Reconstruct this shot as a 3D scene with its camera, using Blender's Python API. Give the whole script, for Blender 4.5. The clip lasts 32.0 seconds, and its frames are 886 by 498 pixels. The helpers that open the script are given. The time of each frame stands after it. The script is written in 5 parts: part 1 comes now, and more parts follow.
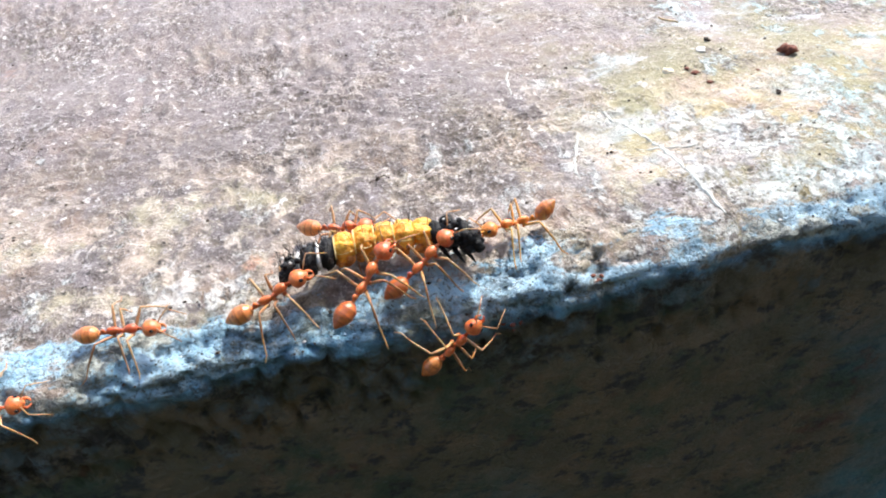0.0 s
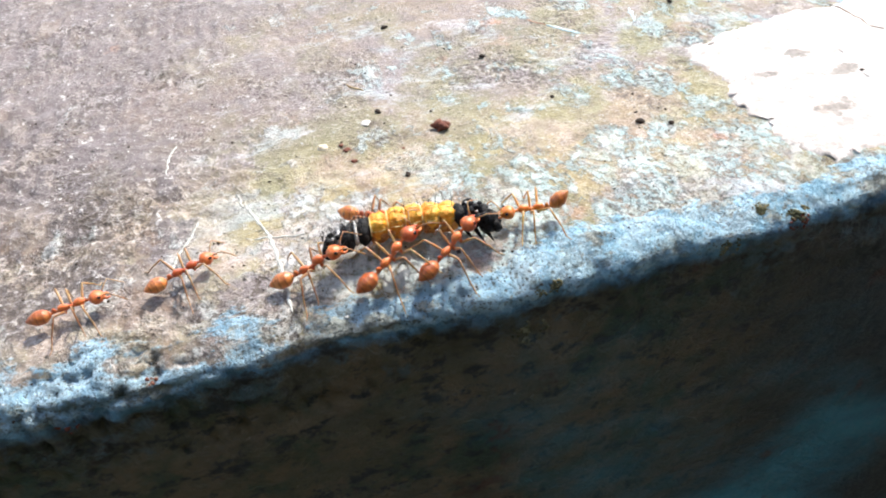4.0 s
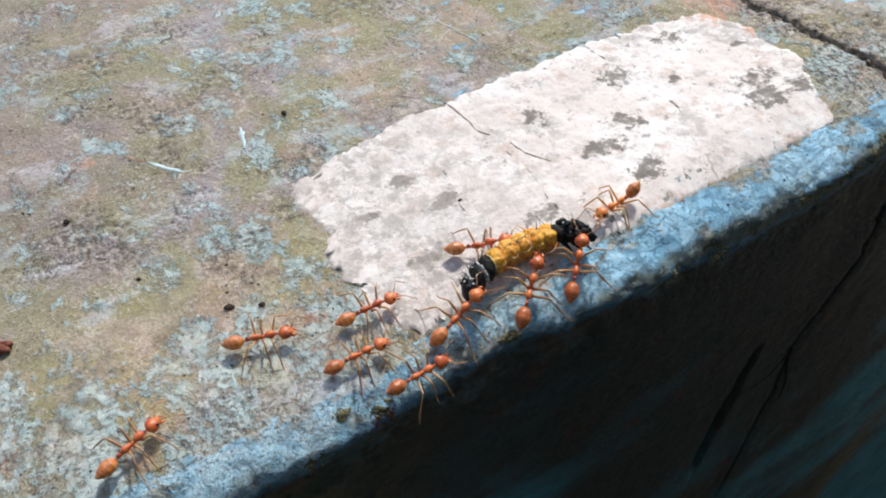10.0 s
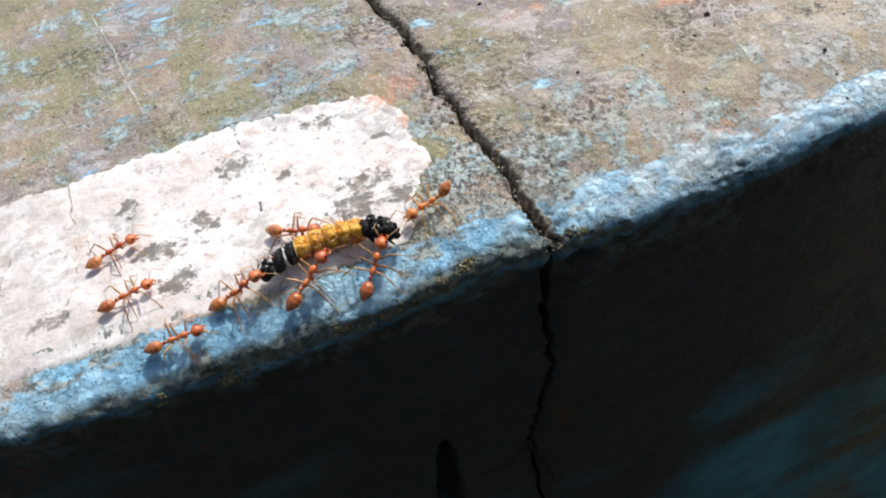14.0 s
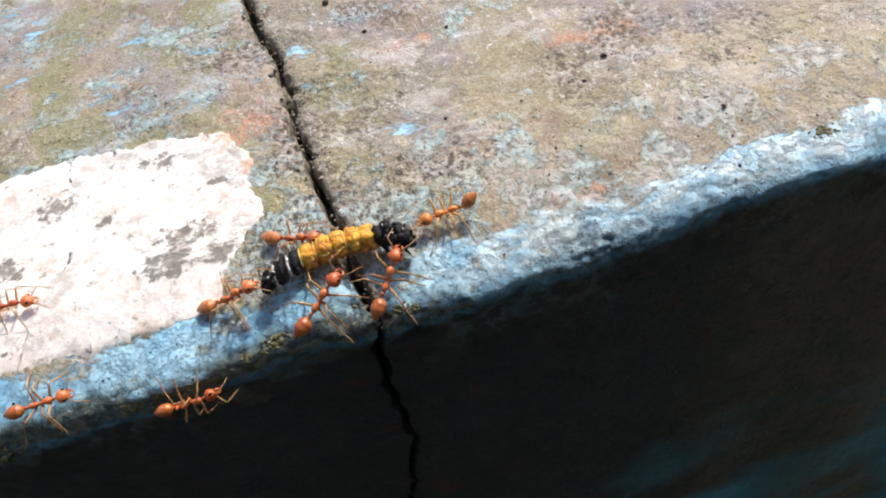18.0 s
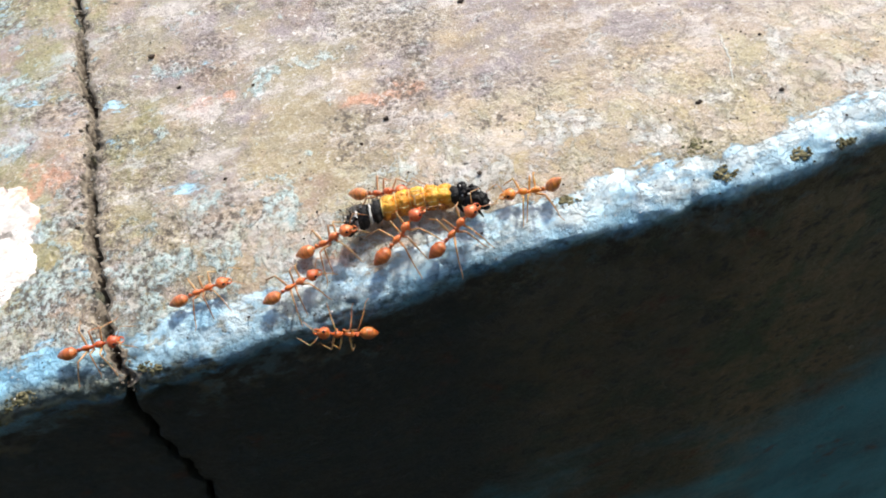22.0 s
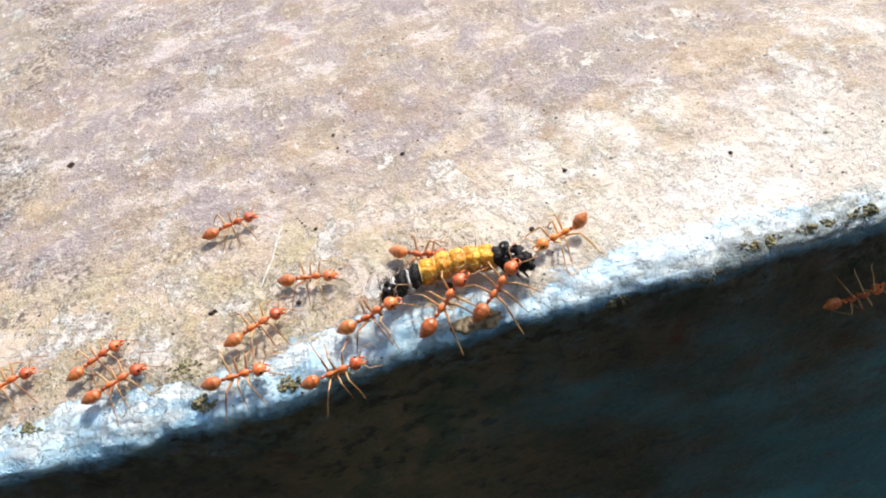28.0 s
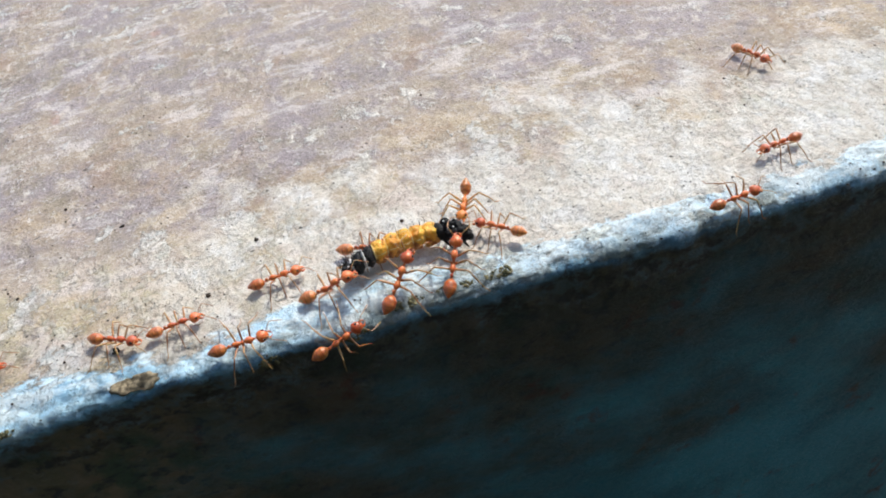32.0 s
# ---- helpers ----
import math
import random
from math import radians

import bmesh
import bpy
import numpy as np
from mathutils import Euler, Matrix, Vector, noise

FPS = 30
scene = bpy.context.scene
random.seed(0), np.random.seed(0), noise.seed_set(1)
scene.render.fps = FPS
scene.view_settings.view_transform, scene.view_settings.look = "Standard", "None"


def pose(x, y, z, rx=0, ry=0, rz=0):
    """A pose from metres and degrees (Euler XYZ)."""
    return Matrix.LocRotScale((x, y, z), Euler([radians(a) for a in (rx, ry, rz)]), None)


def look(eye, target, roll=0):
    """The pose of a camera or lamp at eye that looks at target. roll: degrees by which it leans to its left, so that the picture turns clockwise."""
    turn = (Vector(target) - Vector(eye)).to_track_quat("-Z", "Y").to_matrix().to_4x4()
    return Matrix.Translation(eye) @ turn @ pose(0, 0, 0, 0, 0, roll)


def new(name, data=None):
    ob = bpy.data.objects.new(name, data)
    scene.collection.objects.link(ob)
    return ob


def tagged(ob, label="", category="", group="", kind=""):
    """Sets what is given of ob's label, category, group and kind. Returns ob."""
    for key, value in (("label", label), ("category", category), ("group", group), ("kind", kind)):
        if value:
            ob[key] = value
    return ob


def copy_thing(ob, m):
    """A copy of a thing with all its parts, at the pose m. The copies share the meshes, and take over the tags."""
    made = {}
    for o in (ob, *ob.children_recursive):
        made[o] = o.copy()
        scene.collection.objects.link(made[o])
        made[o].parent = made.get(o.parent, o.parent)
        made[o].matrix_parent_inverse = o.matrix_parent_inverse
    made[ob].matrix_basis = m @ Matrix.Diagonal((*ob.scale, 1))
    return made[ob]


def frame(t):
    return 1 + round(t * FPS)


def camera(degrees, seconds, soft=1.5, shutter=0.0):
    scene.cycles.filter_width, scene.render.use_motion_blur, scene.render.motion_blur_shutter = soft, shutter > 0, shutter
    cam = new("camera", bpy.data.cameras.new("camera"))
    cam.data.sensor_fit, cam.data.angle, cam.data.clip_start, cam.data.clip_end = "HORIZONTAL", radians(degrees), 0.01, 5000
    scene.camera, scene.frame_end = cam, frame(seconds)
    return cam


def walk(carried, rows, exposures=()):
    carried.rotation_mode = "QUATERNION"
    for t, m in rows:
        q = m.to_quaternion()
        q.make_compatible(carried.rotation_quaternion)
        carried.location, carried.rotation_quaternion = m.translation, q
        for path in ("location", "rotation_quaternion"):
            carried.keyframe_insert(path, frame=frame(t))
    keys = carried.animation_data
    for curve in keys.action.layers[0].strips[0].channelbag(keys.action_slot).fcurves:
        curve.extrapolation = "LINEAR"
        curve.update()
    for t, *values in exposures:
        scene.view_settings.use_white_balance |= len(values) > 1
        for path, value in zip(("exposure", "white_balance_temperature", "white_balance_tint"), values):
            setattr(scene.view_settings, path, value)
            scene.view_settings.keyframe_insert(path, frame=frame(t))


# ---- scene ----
cam = camera(61, 32.0, soft=1.9)
walk(cam, [
    (0, pose(-0.00764, -0.04902, 0.04545, 50.294, 5.242, -13.715)),
    (0.5, pose(-0.00278, -0.04787, 0.04295, 49.553, 4.834, -13.972)),
    (1, pose(-0.00369, -0.04603, 0.04119, 49.125, 4.641, -13.574)),
    (1.5, pose(0.00008, -0.04650, 0.04366, 48.999, 4.528, -13.742)),
    (2, pose(0.00644, -0.05109, 0.04892, 49.775, 4.363, -14.114)),
    (2.5, pose(0.01767, -0.05549, 0.05020, 49.484, 4.209, -14.793)),
    (3, pose(0.02574, -0.05488, 0.04958, 48.780, 4.337, -15.004)),
    (3.5, pose(0.02802, -0.05438, 0.04964, 48.705, 4.270, -15.114)),
    (4, pose(0.03340, -0.05381, 0.05198, 49.001, 4.530, -15.680)),
    (4.5, pose(0.04436, -0.05366, 0.05396, 49.018, 5.790, -16.328)),
    (6.5, pose(0.04819, -0.04807, 0.07089, 48.147, 4.789, -24.972)),
    (7, pose(0.05008, -0.04958, 0.07241, 47.652, 4.569, -26.515)),
    (7.5, pose(0.05308, -0.04915, 0.07032, 46.330, 4.199, -27.774)),
    (8, pose(0.04662, -0.04417, 0.06821, 44.970, 3.136, -28.131)),
    (8.5, pose(0.04552, -0.04418, 0.06623, 44.138, 3.191, -28.762)),
    (9, pose(0.05719, -0.04357, 0.06480, 42.719, 3.031, -30.373)),
    (9.5, pose(0.06459, -0.03913, 0.06314, 42.361, 2.235, -31.479)),
    (10, pose(0.06995, -0.04043, 0.06879, 42.359, 1.605, -31.890)),
    (10.5, pose(0.07356, -0.04385, 0.06934, 41.621, 2.081, -32.145)),
    (11, pose(0.07803, -0.04432, 0.06990, 41.555, 2.456, -32.276)),
    (11.5, pose(0.08452, -0.04084, 0.07111, 42.088, 1.829, -32.318)),
    (12, pose(0.09718, -0.04466, 0.07604, 41.923, 1.494, -32.896)),
    (12.5, pose(0.12859, -0.05385, 0.07592, 40.500, 4.338, -28.700)),
    (13, pose(0.14958, -0.05928, 0.07936, 39.750, 6.253, -25.600)),
    (13.5, pose(0.15050, -0.06149, 0.07900, 39.388, 7.246, -21.995)),
    (14, pose(0.15522, -0.06128, 0.07454, 39.504, 7.934, -19.630)),
    (14.5, pose(0.15797, -0.05449, 0.07044, 39.437, 8.009, -17.739)),
    (16.5, pose(0.16837, -0.05512, 0.06974, 39.900, 8.411, -15.603)),
    (17, pose(0.16985, -0.05555, 0.06897, 39.414, 8.318, -15.803)),
    (17.5, pose(0.17446, -0.05398, 0.06886, 39.557, 8.347, -15.479)),
    (18, pose(0.18444, -0.05408, 0.06761, 39.397, 8.168, -15.841)),
    (18.5, pose(0.18549, -0.05279, 0.06649, 39.003, 7.899, -15.941)),
    (19, pose(0.18522, -0.05216, 0.06632, 39.149, 7.688, -15.724)),
    (19.5, pose(0.18904, -0.05248, 0.06666, 39.550, 7.546, -16.046)),
    (20, pose(0.19262, -0.05426, 0.06887, 39.780, 7.378, -16.191)),
    (20.5, pose(0.19874, -0.05846, 0.07027, 40.197, 7.540, -16.269)),
    (21, pose(0.20215, -0.06010, 0.07116, 40.289, 7.503, -15.843)),
    (21.5, pose(0.20860, -0.06106, 0.07150, 40.310, 7.727, -15.374)),
    (22, pose(0.21668, -0.06016, 0.07025, 40.259, 7.930, -15.073)),
    (22.5, pose(0.22467, -0.06034, 0.06816, 40.431, 7.852, -15.284)),
    (23, pose(0.23068, -0.05985, 0.06617, 40.577, 7.996, -15.262)),
    (23.5, pose(0.23580, -0.06039, 0.06519, 40.680, 8.182, -14.860)),
    (24, pose(0.24435, -0.06255, 0.06516, 40.860, 8.456, -14.429)),
    (24.5, pose(0.25323, -0.06300, 0.06669, 41.308, 8.176, -13.924)),
    (25, pose(0.26429, -0.06491, 0.06603, 41.571, 8.416, -13.660)),
    (25.5, pose(0.27099, -0.06515, 0.06630, 42.106, 8.390, -13.529)),
    (27.5, pose(0.29051, -0.06135, 0.06710, 42.479, 9.298, -12.725)),
    (28, pose(0.28976, -0.05343, 0.07021, 42.736, 8.763, -12.481)),
    (28.5, pose(0.28935, -0.05075, 0.06777, 42.633, 8.743, -12.447)),
    (29, pose(0.29305, -0.05142, 0.06739, 43.041, 8.827, -12.269)),
    (29.5, pose(0.29961, -0.05423, 0.06839, 43.434, 8.946, -13.013)),
    (30, pose(0.30686, -0.05818, 0.06851, 43.964, 9.206, -13.374)),
    (30.5, pose(0.30927, -0.06207, 0.07170, 44.380, 9.267, -14.290)),
    (31, pose(0.31070, -0.06529, 0.07252, 44.634, 9.290, -13.980)),
    (31.5, pose(0.32460, -0.06496, 0.07192, 45.715, 9.182, -14.065)),
    (32, pose(0.32730, -0.06795, 0.07075, 46.870, 7.833, -15.166)),
], exposures=[(0.0, 1.14, 6200, 9), (4.0, 0.96, 6350, 8), (6.5, 0.3, 6300, 8), (9.0, 0.14, 6250, 7), (12.6, 0.05, 6250, 7), (14.0, 0.23, 6250, 7), (19.0, 0.4, 6500, 8), (21.5, 0.6, 6500, 7), (23.0, 0.85, 6550, 7), (25.0, 0.95, 6550, 8), (27.5, 0.84, 6500, 9), (28.3, 0.66, 6650, 10), (29.2, 0.36, 6600, 10), (30.0, 0.32, 6300, 7), (32.0, 0.40, 6200, 6)])

# ---- light: hazy sun from behind the ledge, open sky ----
SUN_AZIMUTH, SUN_HEIGHT = 44.0, 52.0
world = bpy.data.worlds.new("world")
scene.world = world
world.use_nodes = True
sky = world.node_tree.nodes.new("ShaderNodeTexSky")
sky.sky_type, sky.sun_disc = "NISHITA", False
sky.dust_density = 2.5
sky.sun_elevation, sky.sun_rotation = radians(SUN_HEIGHT), radians(SUN_AZIMUTH)
back = world.node_tree.nodes["Background"]
back.inputs["Strength"].default_value = 0.15
world.node_tree.links.new(sky.outputs[0], back.inputs["Color"])
sun = new("sun", bpy.data.lights.new("sun", "SUN"))
sun.data.energy, sun.data.angle, sun.data.color = 3.0, radians(4), (1.0, 0.94, 0.85)
sun.matrix_world = look((0.3 * math.sin(radians(SUN_AZIMUTH)), 0.3 * math.cos(radians(SUN_AZIMUTH)), 0.3 * math.tan(radians(SUN_HEIGHT))), (0, 0, 0))

MM = 0.001
EDGE = 5.0  # radius of the rounded edge, in millimetres
rng = random.Random(7)


# ---- materials ----
class Nodes:
    """A small builder of node materials; lengths in millimetres of the object's own space."""

    def __init__(self, name, rough=0.8):
        self.mat = bpy.data.materials.new(name)
        self.mat.use_nodes = True
        self.tree = self.mat.node_tree
        self.bsdf = self.tree.nodes["Principled BSDF"]
        self.bsdf.inputs["Roughness"].default_value = rough
        self.space = self.make("ShaderNodeTexCoord").outputs["Object"]

    def make(self, kind):
        return self.tree.nodes.new(kind)

    def link(self, a, b):
        self.tree.links.new(a, b)

    def feed(self, value, socket):
        if hasattr(value, "is_output"):
            self.link(value, socket)
        elif isinstance(value, tuple):
            socket.default_value = (*value, 1.0)[:len(socket.default_value)]
        else:
            socket.default_value = value

    def noise(self, per_mm, detail=4.0, stretch=(1, 1, 1), shift=0.0, rough=0.6, warp=0.0):
        m = self.make("ShaderNodeMapping")
        m.inputs["Scale"].default_value = tuple(1000 * per_mm * s for s in stretch)
        m.inputs["Location"].default_value = (shift, shift * 0.7, shift * 0.3)
        self.link(self.space, m.inputs["Vector"])
        n = self.make("ShaderNodeTexNoise")
        n.inputs["Scale"].default_value, n.inputs["Detail"].default_value = 1.0, detail
        n.inputs["Roughness"].default_value, n.inputs["Distortion"].default_value = rough, warp
        self.link(m.outputs[0], n.inputs["Vector"])
        return n.outputs["Fac"]

    def cells(self, per_mm, stretch=(1, 1, 1)):
        m = self.make("ShaderNodeMapping")
        m.inputs["Scale"].default_value = tuple(1000 * per_mm * s for s in stretch)
        self.link(self.space, m.inputs["Vector"])
        n = self.make("ShaderNodeTexVoronoi")
        n.inputs["Scale"].default_value = 1.0
        self.link(m.outputs[0], n.inputs["Vector"])
        return n.outputs["Distance"]

    def ramp(self, fac, low, high, a=0.0, b=1.0):
        n = self.make("ShaderNodeMapRange")
        n.interpolation_type = "SMOOTHSTEP"
        for key, v in (("From Min", low), ("From Max", high), ("To Min", a), ("To Max", b)):
            n.inputs[key].default_value = v
        self.feed(fac, n.inputs["Value"])
        return n.outputs[0]

    def axis(self, which):
        n = self.make("ShaderNodeSeparateXYZ")
        self.link(self.space, n.inputs[0])
        return self.math("MULTIPLY", n.outputs["XYZ".index(which)], 1000.0)

    def math(self, op, a, b=0.0):
        n = self.make("ShaderNodeMath")
        n.operation = op
        self.feed(a, n.inputs[0])
        self.feed(b, n.inputs[1])
        return n.outputs[0]

    def mix(self, fac, a, b):
        n = self.make("ShaderNodeMix")
        n.data_type = "RGBA"
        self.feed(fac, n.inputs[0])
        self.feed(a, n.inputs[6])
        self.feed(b, n.inputs[7])
        return n.outputs[2]

    def spots(self, places, ragged, reach=0.75):
        """The distance to the nearest of some ellipses (x, y and half axes in millimetres), in their half axes, with ragged borders."""
        best = None
        for x, y, rx, ry in places:
            steps = []
            for op, value in (("SUBTRACT", (x * MM, y * MM, 0)), ("MULTIPLY", (1000 / rx, 1000 / ry, 0)), ("LENGTH", None)):
                v = self.make("ShaderNodeVectorMath")
                v.operation = op
                self.link(steps[-1] if steps else self.space, v.inputs[0])
                if value:
                    v.inputs[1].default_value = value
                steps.append(v.outputs["Value" if op == "LENGTH" else "Vector"])
            best = steps[-1] if best is None else self.math("MINIMUM", best, steps[-1])
        return self.math("ADD", best, self.ramp(ragged, 0.3, 0.7, -reach, reach))

    def bump(self, height, mm, strength=0.6):
        n = self.make("ShaderNodeBump")
        n.inputs["Strength"].default_value, n.inputs["Distance"].default_value = strength, mm * MM
        self.feed(height, n.inputs["Height"])
        self.link(n.outputs[0], self.bsdf.inputs["Normal"])

    def done(self, color, rough=None):
        self.feed(color, self.bsdf.inputs["Base Color"])
        if rough is not None:
            self.feed(rough, self.bsdf.inputs["Roughness"])
        return self.mat


def weathered_concrete():
    """Old painted concrete: bare tan and mauve cement, algae, scraps of pale blue paint, thick blue paint on the
    rounded edge, grime on the face; some shading of edge and face is put into the colours.
    """
    n = Nodes("weathered_painted_concrete", 0.85)
    x, y, z = n.axis("X"), n.axis("Y"), n.axis("Z")
    mul = lambda a, b: n.math("MULTIPLY", a, b)
    sag = mul(mul(n.ramp(x, 125, 185), n.ramp(x, 292, 262)), n.math("MINIMUM", 1.0, n.math("MAXIMUM", 0.0, n.math("DIVIDE", n.math("SUBTRACT", 12.0, y), 11.5))))
    dip = mul(n.math("ADD", n.math("ADD", n.ramp(x, 165, 125, 0, 0.9), n.math("ADD", mul(n.ramp(x, 100, 70, 0, 0.3), n.ramp(x, -30, 5)), mul(n.ramp(x, 168, 183), n.ramp(x, 228, 203)))), mul(n.ramp(x, 100, 120, 0, 1.5), n.ramp(x, 174, 154))), n.math("MINIMUM", 1.0, n.math("MAXIMUM", 0.0, n.math("DIVIDE", n.math("SUBTRACT", 9.0, y), 9.0))))
    z = n.math("ADD", n.math("ADD", z, mul(sag, 1.8)), dip)
    east = n.ramp(n.math("ADD", x, n.ramp(n.noise(0.03, 4, shift=2), 0.3, 0.7, -18, 18)), 172, 190)
    west = n.ramp(n.math("ADD", x, n.ramp(n.noise(0.03, 4, shift=4), 0.3, 0.7, -16, 16)), 48, 14)
    middle = mul(n.math("SUBTRACT", 1.0, east), n.math("SUBTRACT", 1.0, west))
    fine = n.noise(0.85, 7, stretch=(1.0, 0.8, 1), shift=1.7, rough=0.72)
    grit = n.noise(2.4, 4, shift=5.5, rough=0.65)
    mid = n.noise(0.16, 8, stretch=(1.05, 0.75, 1), shift=9.0, rough=0.72)
    mosaic = n.noise(0.34, 7, stretch=(1.05, 0.75, 1), shift=19.0, rough=0.7)
    broad = n.noise(0.032, 6, shift=3.1, rough=0.62)
    # bare cement
    bare = n.mix(n.ramp(broad, 0.43, 0.57), (0.38, 0.28, 0.195), (0.32, 0.275, 0.275))
    bare = n.mix(mul(west, 0.9), bare, (0.105, 0.083, 0.080))
    bare = n.mix(mul(east, n.ramp(n.noise(0.045, 6, shift=12, rough=0.65), 0.36, 0.56, 0, 0.85)), bare, (0.46, 0.35, 0.23))
    far = n.ramp(n.math("ADD", y, n.ramp(n.noise(0.05, 6, shift=16, rough=0.7), 0.3, 0.7, -20, 20)), 26, 42)
    bare = n.mix(mul(mul(east, far), n.ramp(n.noise(0.09, 7, shift=18, rough=0.7), 0.42, 0.56, 0.35, 1.0)), bare, (0.285, 0.235, 0.24))
    bare = n.mix(n.ramp(n.noise(0.06, 8, stretch=(1.0, 0.8, 1), shift=53, rough=0.72), 0.53, 0.63, 0, 0.7), bare, (0.29, 0.19, 0.125))
    bare = n.mix(n.ramp(mid, 0.50, 0.64, 0, 0.8), bare, (0.27, 0.215, 0.165))
    bare = n.mix(n.ramp(mosaic, 0.55, 0.62, 0, 0.75), bare, (0.53, 0.455, 0.39))
    bare = n.mix(mul(west, n.ramp(mosaic, 0.46, 0.36, 0, 0.7)), bare, (0.25, 0.215, 0.22))
    # green and ochre growth
    alga = n.noise(0.085, 8, stretch=(1.05, 0.75, 1), shift=31, rough=0.7)
    bare = n.mix(mul(n.ramp(alga, 0.44, 0.57, 0, 0.8), n.math("ADD", middle, mul(east, n.ramp(x, 245, 205, 0.12, 0.5)))), bare, (0.245, 0.235, 0.100))
    mauve = mul(n.ramp(n.math("ADD", x, n.ramp(broad, 0.35, 0.65, -18, 18)), 92, 56), n.ramp(y, 22, 46))
    bare = n.mix(mul(mauve, n.ramp(mid, 0.40, 0.56, 0.85, 0.45)), bare, (0.235, 0.190, 0.185))
    ochre = mul(n.ramp(n.math("ADD", n.noise(0.13, 7, shift=37, rough=0.7), mul(middle, 0.05)), 0.52, 0.64, 0, 0.75), mul(n.ramp(y, 32, 14, 0.25, 1.0), n.ramp(west, 0, 1, 1.0, 0.2)))
    bare = n.mix(ochre, bare, (0.41, 0.33, 0.155))
    bare = n.mix(n.ramp(n.noise(0.07, 7, shift=43, rough=0.7), 0.63, 0.72, 0, 0.6), bare, (0.42, 0.24, 0.17))
    rusty = n.spots([(170.5, 36.0, 4.2, 6.0), (67.5, 54.7, 1.7, 1.5), (186.5, 62.0, 1.1, 0.8), (209.0, 5.2, 4.0, 2.0), (83.0, 13.2, 1.6, 1.0), (-16.0, 10.0, 2.4, 1.6), (196.0, 44.0, 5.0, 2.2), (222.0, 34.0, 6.0, 2.2), (250.0, 3.0, 3.0, 1.6)], mosaic, 0.9)
    # scraps of pale paint, thicker towards the edge
    near = n.math("ADD", n.ramp(y, 34, 6, 0, 0.13), mul(n.ramp(broad, 0.4, 0.62, 0.0, 0.035), 1.0))
    near = n.math("ADD", n.math("ADD", near, mul(middle, 0.045)), n.ramp(x, 85, 15, 0, -0.055))
    # Pale dust in the east; the weak western band paints in bright glare.
    dust_and_glare = n.math("ADD", mul(n.ramp(x, 18, 34, 0, 0.16), n.ramp(x, 62, 44)), n.math("MULTIPLY", n.ramp(n.math("ADD", x, n.ramp(broad, 0.35, 0.65, -22, 22)), 268, 325), 1.0))
    near = n.math("ADD", near, mul(dust_and_glare, n.ramp(y, 40, 9, 0, 0.11)))
    scraps = n.ramp(n.math("ADD", n.noise(0.15, 8, stretch=(1.0, 0.8, 1.0), shift=14.0, rough=0.72, warp=0.2), near), 0.595, 0.65)
    scraps = mul(scraps, n.math("MAXIMUM", n.ramp(fine, 0.40, 0.50, 0.15, 1.0), mul(dust_and_glare, 0.6)))
    mint = mul(n.ramp(x, 28, 55), n.ramp(x, 240, 205))
    pale = n.mix(n.ramp(mosaic, 0.40, 0.60), n.mix(mint, (0.47, 0.50, 0.49), (0.36, 0.52, 0.55)), n.mix(mint, (0.68, 0.65, 0.61), (0.56, 0.68, 0.67)))
    pale = n.mix(mul(dust_and_glare, n.ramp(mid, 0.42, 0.54, 0.2, 0.85)), pale, (0.80, 0.76, 0.69))
    top = n.mix(mul(scraps, 0.80), bare, pale)
    top = n.mix(n.ramp(rusty, 1.0, 0.3, 0, 0.75), top, (0.56, 0.28, 0.175))
    stain = mul(n.ramp(n.math("ADD", n.noise(0.11, 7, shift=133, rough=0.7), n.ramp(x, 225, 262, 0, 0.05)), 0.47, 0.60, 0, 0.65), n.ramp(y, 34, 20))
    top = n.mix(stain, top, n.mix(n.ramp(mid, 0.42, 0.58), (0.46, 0.41, 0.27), (0.56, 0.44, 0.36)))
    wash = n.noise(0.13, 9, stretch=(0.62, 1.1, 1), shift=201, rough=0.72, warp=0.3)
    top = n.mix(mul(n.ramp(wash, 0.52, 0.64, 0, 0.62), n.ramp(west, 0, 1, 1, 0.3)), top, n.mix(middle, (0.62, 0.56, 0.54), n.mix(n.ramp(mid, 0.44, 0.56), (0.47, 0.55, 0.57), (0.56, 0.54, 0.58))))
    top = n.mix(n.ramp(wash, 0.45, 0.35, 0, 0.5), top, (0.22, 0.17, 0.12))
    film = mul(mul(mul(n.ramp(x, 218, 250), n.ramp(x, 330, 300)), n.ramp(y, 34, 10)), n.ramp(n.noise(0.07, 7, shift=211, rough=0.68), 0.44, 0.56, 0.0, 0.5))
    top = n.mix(film, top, n.mix(n.ramp(mid, 0.42, 0.58), (0.46, 0.375, 0.20), (0.58, 0.47, 0.33)))
    chalk = mul(n.ramp(n.math("ADD", x, n.ramp(n.noise(0.05, 7, shift=221, rough=0.68), 0.3, 0.7, -26, 26)), 296, 326), n.ramp(n.math("ADD", y, n.ramp(n.noise(0.06, 7, shift=225, rough=0.68), 0.3, 0.7, -18, 18)), 36, 16))
    top = n.mix(mul(chalk, n.ramp(mosaic, 0.60, 0.45, 0.45, 0.85)), top, n.mix(n.ramp(mid, 0.42, 0.58), (0.72, 0.70, 0.67), (0.60, 0.55, 0.47)))
    # white flecks, grain, pits and black dots, in drifts
    drift = n.ramp(n.noise(0.07, 5, shift=141, rough=0.65), 0.40, 0.60, 0.2, 1.0)
    drift = mul(mul(drift, n.ramp(x, 240, 310, 1.0, 0.38)), n.ramp(middle, 0, 1, 1.0, 0.5))
